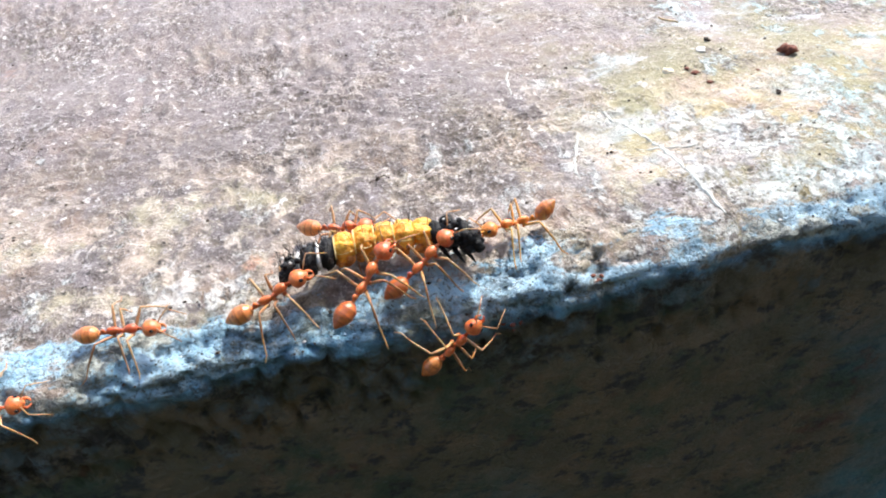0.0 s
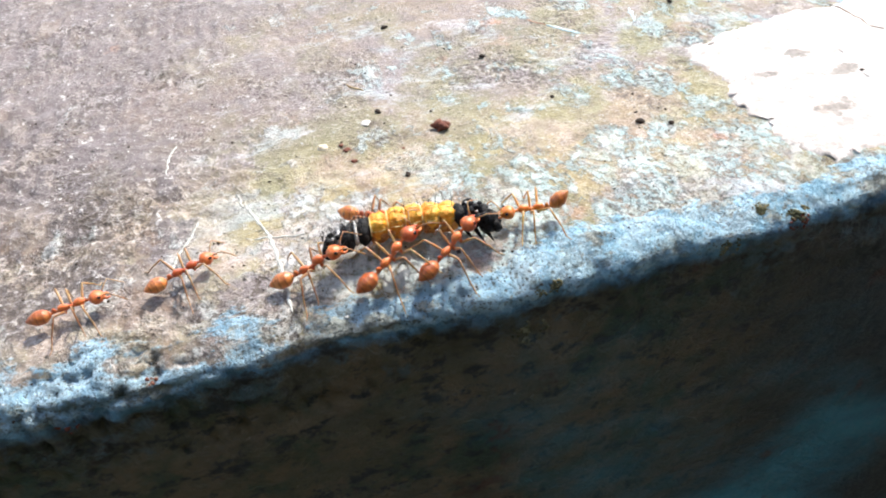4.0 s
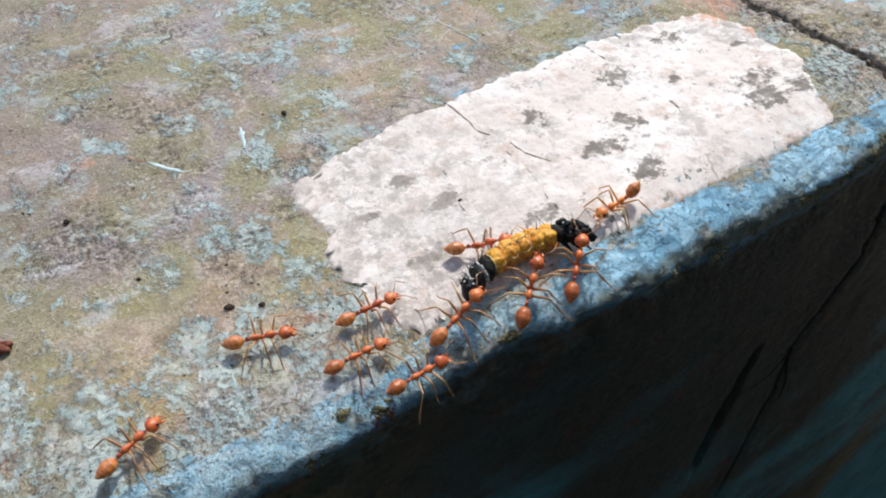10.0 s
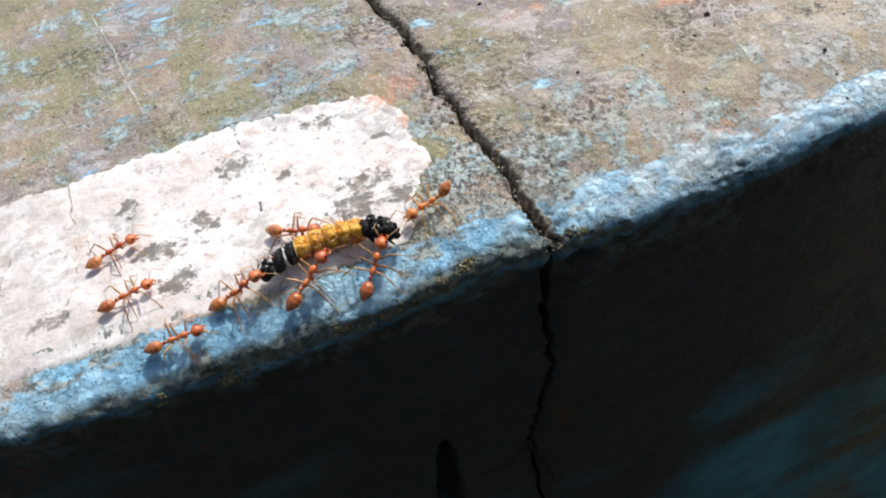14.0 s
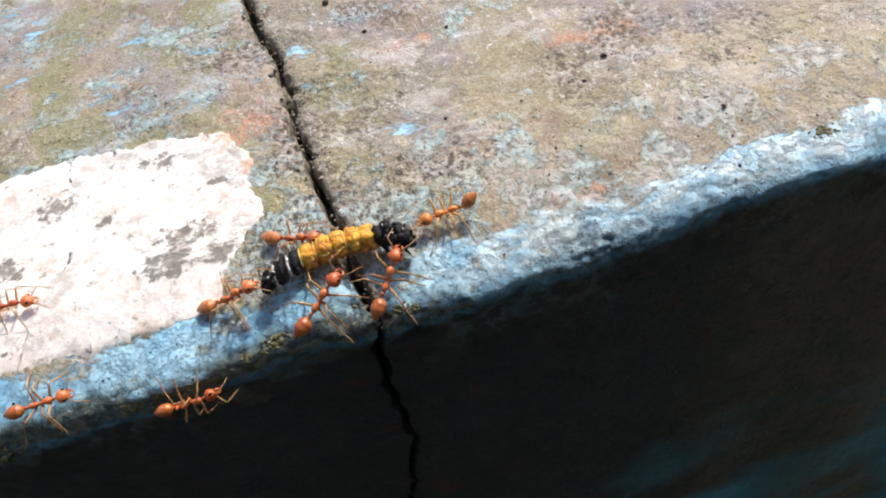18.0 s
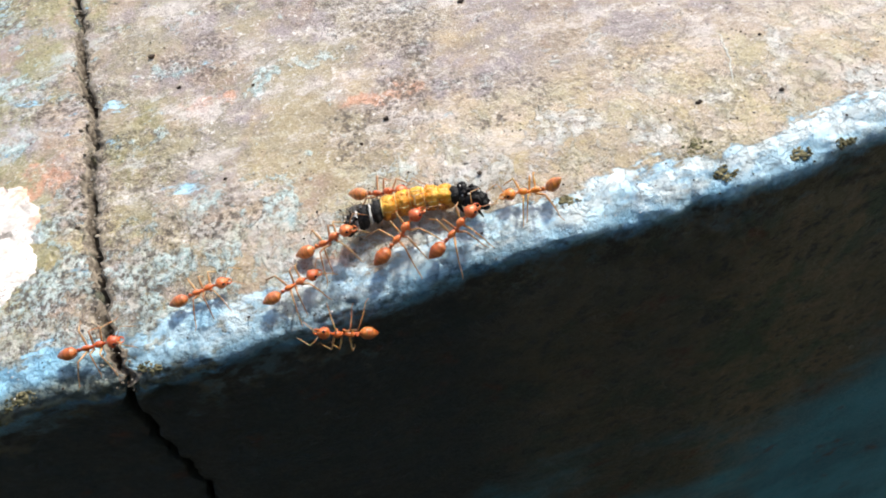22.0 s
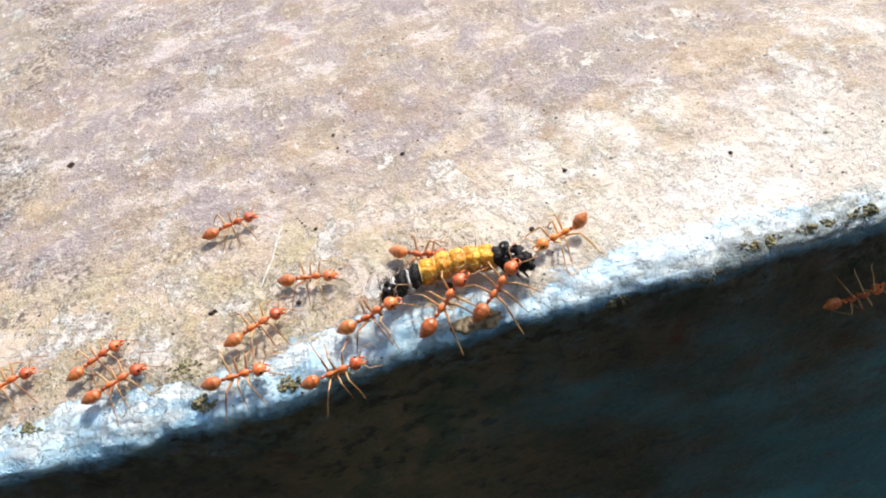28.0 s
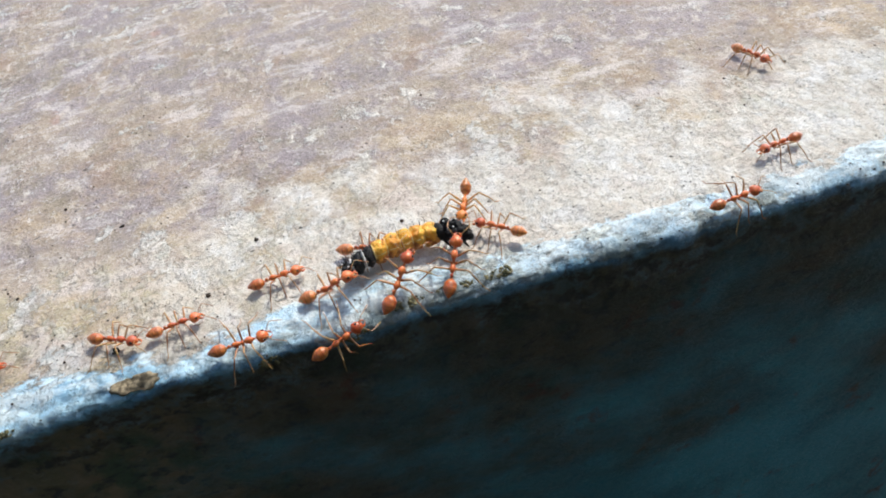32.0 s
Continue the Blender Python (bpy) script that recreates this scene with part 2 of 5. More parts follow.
    top = n.mix(mul(n.ramp(fine, 0.57, 0.64, 0, 0.85), drift), top, (0.76, 0.72, 0.69))
    top = n.mix(mul(n.ramp(fine, 0.42, 0.34, 0, 0.55), n.math("SUBTRACT", 1.15, drift)), top, (0.13, 0.10, 0.07))
    top = n.mix(n.ramp(grit, 0.55, 0.66, 0, 0.45), top, (0.66, 0.61, 0.56))
    top = n.mix(n.ramp(grit, 0.41, 0.32, 0, 0.65), top, (0.10, 0.08, 0.065))
    pitted = mul(n.ramp(n.math("ADD", n.noise(0.055, 7, shift=171, rough=0.7), mul(n.ramp(x, 140, 170, 0, 0.04), n.ramp(x, 245, 215))), 0.50, 0.60), n.ramp(x, 290, 235, 0.12, 1.0))
    chips = n.noise(1.25, 6, stretch=(1.0, 0.8, 1), shift=175, rough=0.7)
    top = n.mix(mul(pitted, n.ramp(chips, 0.50, 0.56, 0, 0.85)), top, (0.10, 0.075, 0.06))
    top = n.mix(mul(pitted, n.ramp(chips, 0.44, 0.37, 0, 0.5)), top, (0.74, 0.69, 0.64))
    crowd = n.ramp(n.noise(0.055, 4, shift=51), 0.46, 0.62, 0.0, 1.0)
    dots = n.math("ADD", mul(n.ramp(n.math("ADD", n.cells(0.62), n.ramp(fine, 0.3, 0.7, -0.09, 0.13)), 0.15, 0.08), crowd), mul(n.ramp(n.cells(0.19, (1, 1.2, 1)), 0.065, 0.04), 0.8))
    top = n.mix(n.ramp(dots, 0.0, 1.0, 0, 0.85), top, (0.035, 0.028, 0.024))
    # blue paint on the rounded edge, scuffed and flecked
    wear = n.math("ADD", n.noise(0.19, 8, stretch=(0.5, 1, 1), shift=61, rough=0.72), n.math("ADD", n.ramp(y, 8.0, 0.5, -0.17, 0.11), n.math("ADD", n.ramp(x, 62, 30, 0, -0.085), mul(n.ramp(x, 104, 120, 0, 0.07), n.ramp(x, 205, 190)))))
    wear = n.math("ADD", wear, n.ramp(z, -0.4, -1.5, 0.0, 0.11))
    wear = n.math("ADD", wear, mul(n.ramp(x, 200, 225, 0, 0.06), n.ramp(y, 9, 5)))
    wear = n.math("ADD", wear, mul(n.ramp(x, 22, -2, 0, 0.09), n.ramp(y, 8.0, 4.0)))
    painted = n.ramp(wear, 0.49, 0.56)
    blue = n.mix(n.ramp(mosaic, 0.36, 0.60), (0.26, 0.50, 0.66), (0.52, 0.72, 0.82))
    blue = n.mix(mul(n.math("MAXIMUM", dust_and_glare, n.ramp(x, 195, 225, 0, 0.8)), n.ramp(mid, 0.40, 0.55, 0.35, 0.9)), blue, (0.72, 0.80, 0.84))
    blue = n.mix(n.ramp(n.noise(0.5, 6, stretch=(0.35, 1.2, 1), shift=67, rough=0.7), 0.56, 0.66, 0, 0.5), blue, (0.68, 0.74, 0.76))
    slick = mul(n.ramp(x, 104, 122), n.ramp(x, 212, 186))
    eastern = mul(n.ramp(x, 196, 222), n.ramp(x, 322, 290, 0.35, 1.0))
    blue = n.mix(mul(eastern, 0.8), blue, n.mix(n.ramp(mid, 0.38, 0.62), (0.50, 0.71, 0.85), (0.72, 0.81, 0.86)))
    slick = n.math("MAXIMUM", slick, eastern)
    blue = n.mix(n.ramp(x, 70, 35, 0, 0.7), blue, n.mix(n.ramp(mosaic, 0.36, 0.62), (0.24, 0.41, 0.54), (0.42, 0.58, 0.68)))
    blue = n.mix(mul(slick, 0.9), blue, n.mix(n.ramp(mid, 0.38, 0.62), (0.24, 0.52, 0.74), (0.42, 0.68, 0.84)))
    blue = n.mix(mul(n.ramp(fine, 0.59, 0.67, 0, 0.7), n.ramp(slick, 0, 1, 1, 0.3)), blue, (0.30, 0.27, 0.20))
    blue = n.mix(mul(n.ramp(grit, 0.455, 0.37, 0, 0.8), mul(n.math("MAXIMUM", n.ramp(mid, 0.42, 0.58, 0.1, 1.0), n.ramp(x, 80, 50)), n.ramp(slick, 0, 1, 1, 0.18))), blue, (0.07, 0.065, 0.05))
    # Whiter on the upper slope: scuffed paint, with its sunlit tone painted in.
    blue = n.mix(mul(n.ramp(x, 175, 205), mul(n.ramp(z, -1.6, -0.5), n.ramp(n.noise(0.35, 7, stretch=(0.5, 1, 1), shift=163, rough=0.7), 0.42, 0.56, 0.15, 0.8))), blue, (0.72, 0.78, 0.78))
    blue = n.mix(mul(n.ramp(n.noise(0.17, 8, stretch=(0.7, 1, 1), shift=151, rough=0.72), 0.53, 0.59, 0, 0.8), n.ramp(eastern, 0, 1, 1, 0.35)), blue, n.mix(n.ramp(fine, 0.44, 0.56), (0.17, 0.15, 0.105), (0.44, 0.42, 0.33)))
    # Dark streaks; their strength also paints in the shading of a steeper slope.
    shade_streaks = mul(mul(n.ramp(x, 176, 188), n.ramp(x, 250, 222)), n.ramp(z, -0.5, -1.7))
    blue = n.mix(mul(shade_streaks, n.ramp(n.noise(0.34, 8, stretch=(0.22, 1.1, 1.1), shift=231, rough=0.7), 0.42, 0.56, 0.45, 0.95)), blue, n.mix(n.ramp(fine, 0.42, 0.58), (0.06, 0.13, 0.18), (0.15, 0.30, 0.42)))
    skin = n.mix(painted, top, blue)
    grime = n.math("ADD", n.noise(0.085, 9, stretch=(0.55, 1, 1), shift=111, rough=0.75), n.math("ADD", mul(n.ramp(x, 108, 126, 0, 0.15), n.ramp(x, 202, 188)), n.ramp(x, 300, 330, 0, 0.05)))
    grime = n.math("ADD", grime, mul(mul(n.ramp(x, 100, 122), n.ramp(x, 180, 165)), n.ramp(z, -1.2, -2.8, 0, 0.14)))
    grime = mul(mul(n.ramp(grime, 0.53, 0.61, 0, 0.85), n.ramp(z, -0.2, -1.3)), n.ramp(eastern, 0, 1, 1, 0.3))
    skin = n.mix(grime, skin, n.mix(n.ramp(fine, 0.45, 0.58), (0.035, 0.040, 0.022), (0.15, 0.145, 0.085)))
    # the face: dull blue paint under soot-black, brown and green growth; the black also paints in the backlit face's
    # shade
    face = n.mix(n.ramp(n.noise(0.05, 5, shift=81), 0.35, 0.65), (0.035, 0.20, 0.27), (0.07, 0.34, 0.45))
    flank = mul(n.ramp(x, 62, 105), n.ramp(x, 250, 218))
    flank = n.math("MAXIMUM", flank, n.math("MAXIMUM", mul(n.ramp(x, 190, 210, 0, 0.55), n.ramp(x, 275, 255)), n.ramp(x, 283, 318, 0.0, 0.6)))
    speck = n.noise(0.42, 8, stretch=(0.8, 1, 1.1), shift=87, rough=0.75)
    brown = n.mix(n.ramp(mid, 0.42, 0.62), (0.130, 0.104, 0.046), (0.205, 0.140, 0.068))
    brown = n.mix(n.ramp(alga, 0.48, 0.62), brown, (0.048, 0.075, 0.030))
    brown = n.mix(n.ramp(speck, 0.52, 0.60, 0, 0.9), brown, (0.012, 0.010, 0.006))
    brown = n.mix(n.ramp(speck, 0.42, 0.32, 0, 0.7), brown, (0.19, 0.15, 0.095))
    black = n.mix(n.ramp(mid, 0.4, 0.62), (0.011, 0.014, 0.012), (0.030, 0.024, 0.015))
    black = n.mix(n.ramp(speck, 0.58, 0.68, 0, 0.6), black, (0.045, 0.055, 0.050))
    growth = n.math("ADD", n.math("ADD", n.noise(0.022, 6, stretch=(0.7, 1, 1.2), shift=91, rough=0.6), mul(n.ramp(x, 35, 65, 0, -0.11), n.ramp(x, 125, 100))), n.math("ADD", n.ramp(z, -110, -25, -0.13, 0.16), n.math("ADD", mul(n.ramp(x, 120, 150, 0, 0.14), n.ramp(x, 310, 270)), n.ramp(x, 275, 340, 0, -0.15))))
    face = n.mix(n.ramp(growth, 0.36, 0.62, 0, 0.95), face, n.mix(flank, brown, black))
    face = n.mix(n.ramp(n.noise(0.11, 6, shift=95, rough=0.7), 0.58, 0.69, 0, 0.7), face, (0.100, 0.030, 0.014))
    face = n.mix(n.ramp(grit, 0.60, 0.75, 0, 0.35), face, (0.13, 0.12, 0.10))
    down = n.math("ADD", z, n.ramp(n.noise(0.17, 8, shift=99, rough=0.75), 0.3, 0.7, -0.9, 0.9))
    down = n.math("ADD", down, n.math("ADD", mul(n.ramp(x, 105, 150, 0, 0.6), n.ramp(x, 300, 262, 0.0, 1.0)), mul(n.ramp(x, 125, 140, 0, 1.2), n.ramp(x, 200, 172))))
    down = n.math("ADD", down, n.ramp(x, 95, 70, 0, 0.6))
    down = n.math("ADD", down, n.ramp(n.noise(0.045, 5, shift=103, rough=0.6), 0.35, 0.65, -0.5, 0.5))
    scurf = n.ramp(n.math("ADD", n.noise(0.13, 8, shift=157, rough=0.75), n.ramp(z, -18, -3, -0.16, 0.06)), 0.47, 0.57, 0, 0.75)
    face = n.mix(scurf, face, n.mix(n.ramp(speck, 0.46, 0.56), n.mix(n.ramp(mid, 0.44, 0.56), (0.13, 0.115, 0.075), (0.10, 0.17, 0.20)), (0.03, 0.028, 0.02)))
    # Darker blue at the brink paints in the shading where the edge turns down.
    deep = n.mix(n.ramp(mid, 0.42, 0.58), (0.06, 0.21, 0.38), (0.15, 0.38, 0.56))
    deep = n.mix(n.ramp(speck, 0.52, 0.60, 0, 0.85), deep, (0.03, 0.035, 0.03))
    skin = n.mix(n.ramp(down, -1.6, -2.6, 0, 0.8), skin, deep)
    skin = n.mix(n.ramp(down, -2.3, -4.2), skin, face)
    smooth = n.ramp(mul(painted, slick), 0, 1, 1.0, 0.35)
    relief = n.math("ADD", mul(mul(fine, 0.9), smooth), n.math("ADD", mul(mul(grit, 0.5), smooth), n.math("ADD", mul(scraps, 0.30), mul(dots, -0.5))))
    relief = n.math("ADD", relief, mul(speck, n.ramp(down, -2.3, -5.0, 0, -1.6)))
    relief = n.math("ADD", relief, mul(pitted, mul(chips, -0.9)))
    relief = n.math("ADD", relief, mul(n.noise(0.55, 3, stretch=(0.25, 1.6, 1.6), shift=121), mul(painted, 0.35)))
    n.bump(relief, 0.50, 1.0)
    gloss = n.math("ADD", n.ramp(painted, 0, 1, 0.60, 0.42), n.ramp(fine, 0.35, 0.65, -0.08, 0.12))
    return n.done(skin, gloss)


def simple(name, a, b, per_mm=0.8, rough=0.7, bump=0.1, detail=4.0, low=0.38, high=0.62):
    n = Nodes(name, rough)
    f = n.noise(per_mm, detail)
    n.bump(n.noise(per_mm * 3, 3, shift=4), bump, 0.6)
    return n.done(n.mix(n.ramp(f, low, high), a, b))


def chitin(name, a, b, rough=0.34, bands=False):
    n = Nodes(name, rough)
    f = n.noise(0.9, 3)
    n.bump(n.noise(7.0, 4, rough=0.7), 0.05, 0.5)
    n.bsdf.inputs["Subsurface Weight"].default_value = 0.45
    n.bsdf.inputs["Subsurface Radius"].default_value = (0.0011, 0.0004, 0.00015)
    info = n.make("ShaderNodeObjectInfo")
    tint = n.ramp(info.outputs["Random"], 0, 1, -0.15, 0.15)
    n.bsdf.inputs["Coat Weight"].default_value, n.bsdf.inputs["Coat Roughness"].default_value = 0.3, 0.36
    shell = n.mix(n.ramp(n.math("ADD", f, tint), 0.3, 0.7), a, b)
    shell = n.mix(n.ramp(n.noise(3.5, 4, shift=6, rough=0.7), 0.52, 0.64, 0, 0.45), shell, tuple(c * 0.45 for c in a))
    if bands:
        # darker hind rims of the belly plates
        wave = n.math("FRACT", n.math("MULTIPLY", n.math("ADD", n.axis("X"), 4.63), 1.55))
        shell = n.mix(n.ramp(wave, 0.30, 0.05, 0, 0.6), shell, (0.20, 0.055, 0.02))
        shell = n.mix(n.math("MULTIPLY", n.ramp(n.axis("Z"), 1.5, 2.2, 0, 0.55), n.ramp(n.noise(1.6, 4, shift=12), 0.38, 0.6)), shell, (0.30, 0.085, 0.03))
    return n.done(shell)


def lime_paint():
    """Lime paint, mould in ragged spots where it grows on the wall top."""
    n = Nodes("white_lime_paint", 0.9)
    ragged = n.noise(0.45, 7, shift=17, rough=0.75)
    body = n.mix(n.ramp(n.noise(0.12, 5, shift=2), 0.35, 0.65), (0.70, 0.62, 0.58), (0.80, 0.76, 0.73))
    body = n.mix(n.ramp(n.noise(0.20, 7, shift=8, rough=0.72), 0.53, 0.66, 0, 0.75), body, (0.54, 0.41, 0.34))
    body = n.mix(n.ramp(n.noise(0.14, 8, shift=45, rough=0.75), 0.52, 0.62, 0, 0.65), body, (0.38, 0.34, 0.31))
    body = n.mix(n.ramp(n.noise(0.4, 7, shift=49, rough=0.75), 0.58, 0.66, 0, 0.75), body, (0.22, 0.19, 0.165))
    body = n.mix(n.ramp(n.noise(0.9, 5, shift=28, rough=0.7), 0.60, 0.68, 0, 0.6), body, (0.40, 0.36, 0.33))
    spots = [(143.1, 30.3, 3.4, 2.4), (157.4, 33.5, 3.0, 2.2), (136.7, 20.5, 2.6, 2.9), (130.5, 17.5, 4.2, 2.0), (132.4, 11.0, 3.2, 2.2), (160.0, 17.5, 4.0, 2.4), (157.5, 13.2, 4.4, 2.5), (164.8, 12.5, 3.0, 2.6),
             (115.0, 11.7, 2.9, 1.7), (126.5, 29.0, 1.9, 2.5), (106.0, 21.0, 3.0, 1.6), (99.5, 13.5, 2.6, 1.9), (103.5, 27.5, 2.5, 1.4), (149.5, 24.0, 1.6, 1.0), (165.0, 26.0, 1.5, 1.0), (96.0, 24.0, 2.0, 1.3)]
    mould = n.spots(spots, ragged)
    body = n.mix(n.ramp(mould, 0.95, 0.45, 0, 0.85), body, n.mix(n.ramp(ragged, 0.4, 0.6), (0.10, 0.088, 0.072), (0.24, 0.21, 0.18)))
    west = n.math("MULTIPLY", n.ramp(n.axis("X"), 132, 95), n.ramp(n.noise(0.36, 8, shift=27, rough=0.78), 0.48, 0.57))
    body = n.mix(n.math("MULTIPLY", west, 0.7), body, (0.30, 0.27, 0.24))
    dirty = n.ramp(n.math("ADD", n.axis("X"), n.ramp(n.noise(0.12, 6, shift=61, rough=0.7), 0.3, 0.7, -7, 7)), 122, 112, 0, 0.42)
    body = n.mix(n.math("MULTIPLY", dirty, n.ramp(n.noise(0.3, 7, shift=65, rough=0.72), 0.38, 0.60, 0.3, 1.0)), body, (0.47, 0.42, 0.385))
    body = n.mix(n.ramp(n.spots([(168.0, 36.0, 3.6, 4.2), (170.0, 28.0, 1.6, 3.0)], ragged), 1.15, 0.4, 0, 0.75), body, (0.66, 0.36, 0.24))
    n.bump(n.noise(1.2, 5, shift=3), 0.25, 0.7)
    return n.done(body)


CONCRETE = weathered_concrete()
CORE = simple("grey_crumbly_cement", (0.16, 0.14, 0.11), (0.27, 0.24, 0.19), 0.5, 0.95, 0.3)
RUBBLE = simple("pale_crumbly_cement", (0.13, 0.105, 0.08), (0.33, 0.28, 0.22), 0.9, 0.95, 0.35)
LIME = lime_paint()
SCRATCH = simple("white_scratch", (0.42, 0.41, 0.37), (0.62, 0.63, 0.59), 1.0, 0.9)
STRAW = simple("dry_straw", (0.42, 0.29, 0.14), (0.60, 0.45, 0.25), 0.6, 0.8)
CREAM = simple("cream_pebble_stone", (0.66, 0.55, 0.38), (0.80, 0.72, 0.56), 0.9, 0.8)
SEAM = simple("dirty_paint_crack", (0.32, 0.24, 0.18), (0.55, 0.46, 0.39), 0.5, 0.95)
PALE_BLUE = simple("pale_blue_paint", (0.45, 0.60, 0.66), (0.60, 0.70, 0.72), 0.6, 0.8)
PALE_GRIT = simple("pale_lime_grain", (0.62, 0.57, 0.52), (0.76, 0.74, 0.71), 0.2, 0.9)
RUST = simple("orange_stain", (0.42, 0.20, 0.12), (0.52, 0.30, 0.20), 0.35, 0.9)
CRUMB = simple("dark_soil_crumb", (0.022, 0.015, 0.011), (0.07, 0.045, 0.03), 2.0, 0.9, 0.2)
REDBIT = simple("reddish_bark", (0.13, 0.035, 0.02), (0.20, 0.07, 0.04), 2.0, 0.85, 0.2)
MOSS = simple("dry_moss", (0.075, 0.075, 0.035), (0.25, 0.22, 0.12), 0.8, 0.95, 0.2)
FLAKE = simple("brown_crust", (0.085, 0.065, 0.04), (0.36, 0.29, 0.185), 1.1, 0.9, 0.3)
CRACK_SHADE = simple("crack_shade", (0.006, 0.006, 0.005), (0.014, 0.012, 0.010), 0.3, 0.95)
GROUND = simple("bare_earth", (0.07, 0.055, 0.04), (0.13, 0.10, 0.07), 0.02, 0.95, 2.0)
SHADE_WALL = simple("dark_shade_wall", (0.045, 0.05, 0.035), (0.08, 0.08, 0.06), 0.01, 0.95, 1.0)
ANT_BODY = chitin("orange_red_chitin", (0.48, 0.082, 0.018), (0.75, 0.205, 0.050), 0.36)
ANT_GASTER = chitin("amber_brown_chitin", (0.54, 0.135, 0.028), (0.76, 0.285, 0.075), 0.30, True)
ANT_LEG = chitin("tan_translucent_chitin", (0.34, 0.15, 0.055), (0.58, 0.35, 0.16), 0.36)
# The puller's chitin: its golden tint paints in backlight shining through the body.
ANT_BACKLIT = chitin("backlit_orange_chitin", (0.66, 0.190, 0.020), (0.84, 0.330, 0.060), 0.36)
BACKLIT_GASTER = chitin("backlit_brown_chitin", (0.62, 0.200, 0.030), (0.80, 0.340, 0.080), 0.30, True)
BACKLIT_LEG = chitin("backlit_leg_chitin", (0.60, 0.270, 0.050), (0.74, 0.430, 0.130), 0.36)
EYE = simple("black_eye", (0.01, 0.008, 0.007), (0.02, 0.016, 0.012), 4.0, 0.2, 0.0)


def yellow_skin():
    n = Nodes("yellow_caterpillar_skin", 0.40)
    f = n.noise(0.7, 4)
    body = n.mix(n.ramp(f, 0.35, 0.65), (0.76, 0.310, 0.018), (0.88, 0.470, 0.050))
    body = n.mix(n.ramp(n.noise(0.9, 5, shift=3, rough=0.7), 0.55, 0.68, 0, 0.4), body, (0.60, 0.25, 0.02))
    body = n.mix(n.ramp(n.noise(1.8, 3, shift=7), 0.60, 0.70, 0, 0.6), body, (0.88, 0.66, 0.20))
    n.bsdf.inputs["Subsurface Weight"].default_value = 0.4
    n.bsdf.inputs["Subsurface Radius"].default_value = (0.001, 0.0006, 0.0002)
    n.bump(n.math("SUBTRACT", n.noise(2.5, 4), n.math("MULTIPLY", n.cells(1.7), 0.9)), 0.22, 0.9)
    return n.done(body)


YELLOW = yellow_skin()
ORANGE = simple("orange_brown_skin", (0.30, 0.10, 0.02), (0.70, 0.32, 0.06), 1.4, 0.5)
PALE_LINE = simple("pale_yellow_band", (0.74, 0.55, 0.16), (0.85, 0.70, 0.34), 1.5, 0.5)
BLACK_SKIN = simple("black_caterpillar_skin", (0.003, 0.0027, 0.003), (0.010, 0.009, 0.010), 1.5, 0.5, 0.25)
BLACK_SKIN.node_tree.nodes["Principled BSDF"].inputs["Specular IOR Level"].default_value = 0.25
WHITE_BAND = simple("white_band", (0.55, 0.53, 0.50), (0.75, 0.73, 0.70), 1.5, 0.6)
HAIR = simple("dark_bristle", (0.012, 0.010, 0.009), (0.04, 0.03, 0.024), 1.0, 0.9, 0.0)


# ---- mesh helpers (millimetres in, metres out) ----
def mesh_of(name, verts, faces, material, smooth=True):
    me = bpy.data.meshes.new(name)
    me.from_pydata([(a * MM, b * MM, c * MM) for a, b, c in verts], [], faces)
    me.materials.append(material)
    if smooth:
        me.shade_smooth()
    me.update()
    return me


def part(name, data, parent=None, label="", at=None):
    ob = new(name, data)
    if parent is not None:
        ob.parent = parent
    if at is not None:
        ob.matrix_basis = at
    return tagged(ob, label) if label else ob


def ball(center, size, rings=10, segs=14, shape=None):
    """An egg of revolution along x. shape(u) scales the radius for u from -1 to 1."""
    v, f = [], []
    for i in range(rings + 1):
        a = math.pi * i / rings
        u = -math.cos(a)
        r = math.sin(a) * (shape(u) if shape else 1.0)
        for j in range(segs):
            b = 2 * math.pi * j / segs
            v.append((center[0] + size[0] * u, center[1] + size[1] * r * math.cos(b), center[2] + size[2] * r * math.sin(b)))
    for i in range(rings):
        for j in range(segs):
            k = (j + 1) % segs
            f.append((i * segs + j, (i + 1) * segs + j, (i + 1) * segs + k, i * segs + k))
    return v, f


def tube(points, radii, segs=6):
    v, f = [], []
    n = len(points)
    for i, p in enumerate(points):
        a = Vector(points[max(i - 1, 0)])
        b = Vector(points[min(i + 1, n - 1)])
        d = (b - a).normalized()
        q = d.to_track_quat("Z", "Y")
        for j in range(segs):
            t = 2 * math.pi * j / segs
            w = Vector(p) + q @ Vector((radii[i] * math.cos(t), radii[i] * math.sin(t), 0))
            v.append(tuple(w))
    for i in range(n - 1):
        for j in range(segs):
            k = (j + 1) % segs
            f.append((i * segs + j, i * segs + k, (i + 1) * segs + k, (i + 1) * segs + j))
    f.append(tuple(range(segs))[::-1])
    f.append(tuple((n - 1) * segs + j for j in range(segs)))
    return v, f


def join(*pieces):
    v, f = [], []
    for pv, pf in pieces:
        o = len(v)
        v += pv
        f += [tuple(i + o for i in q) for q in pf]
    return v, f


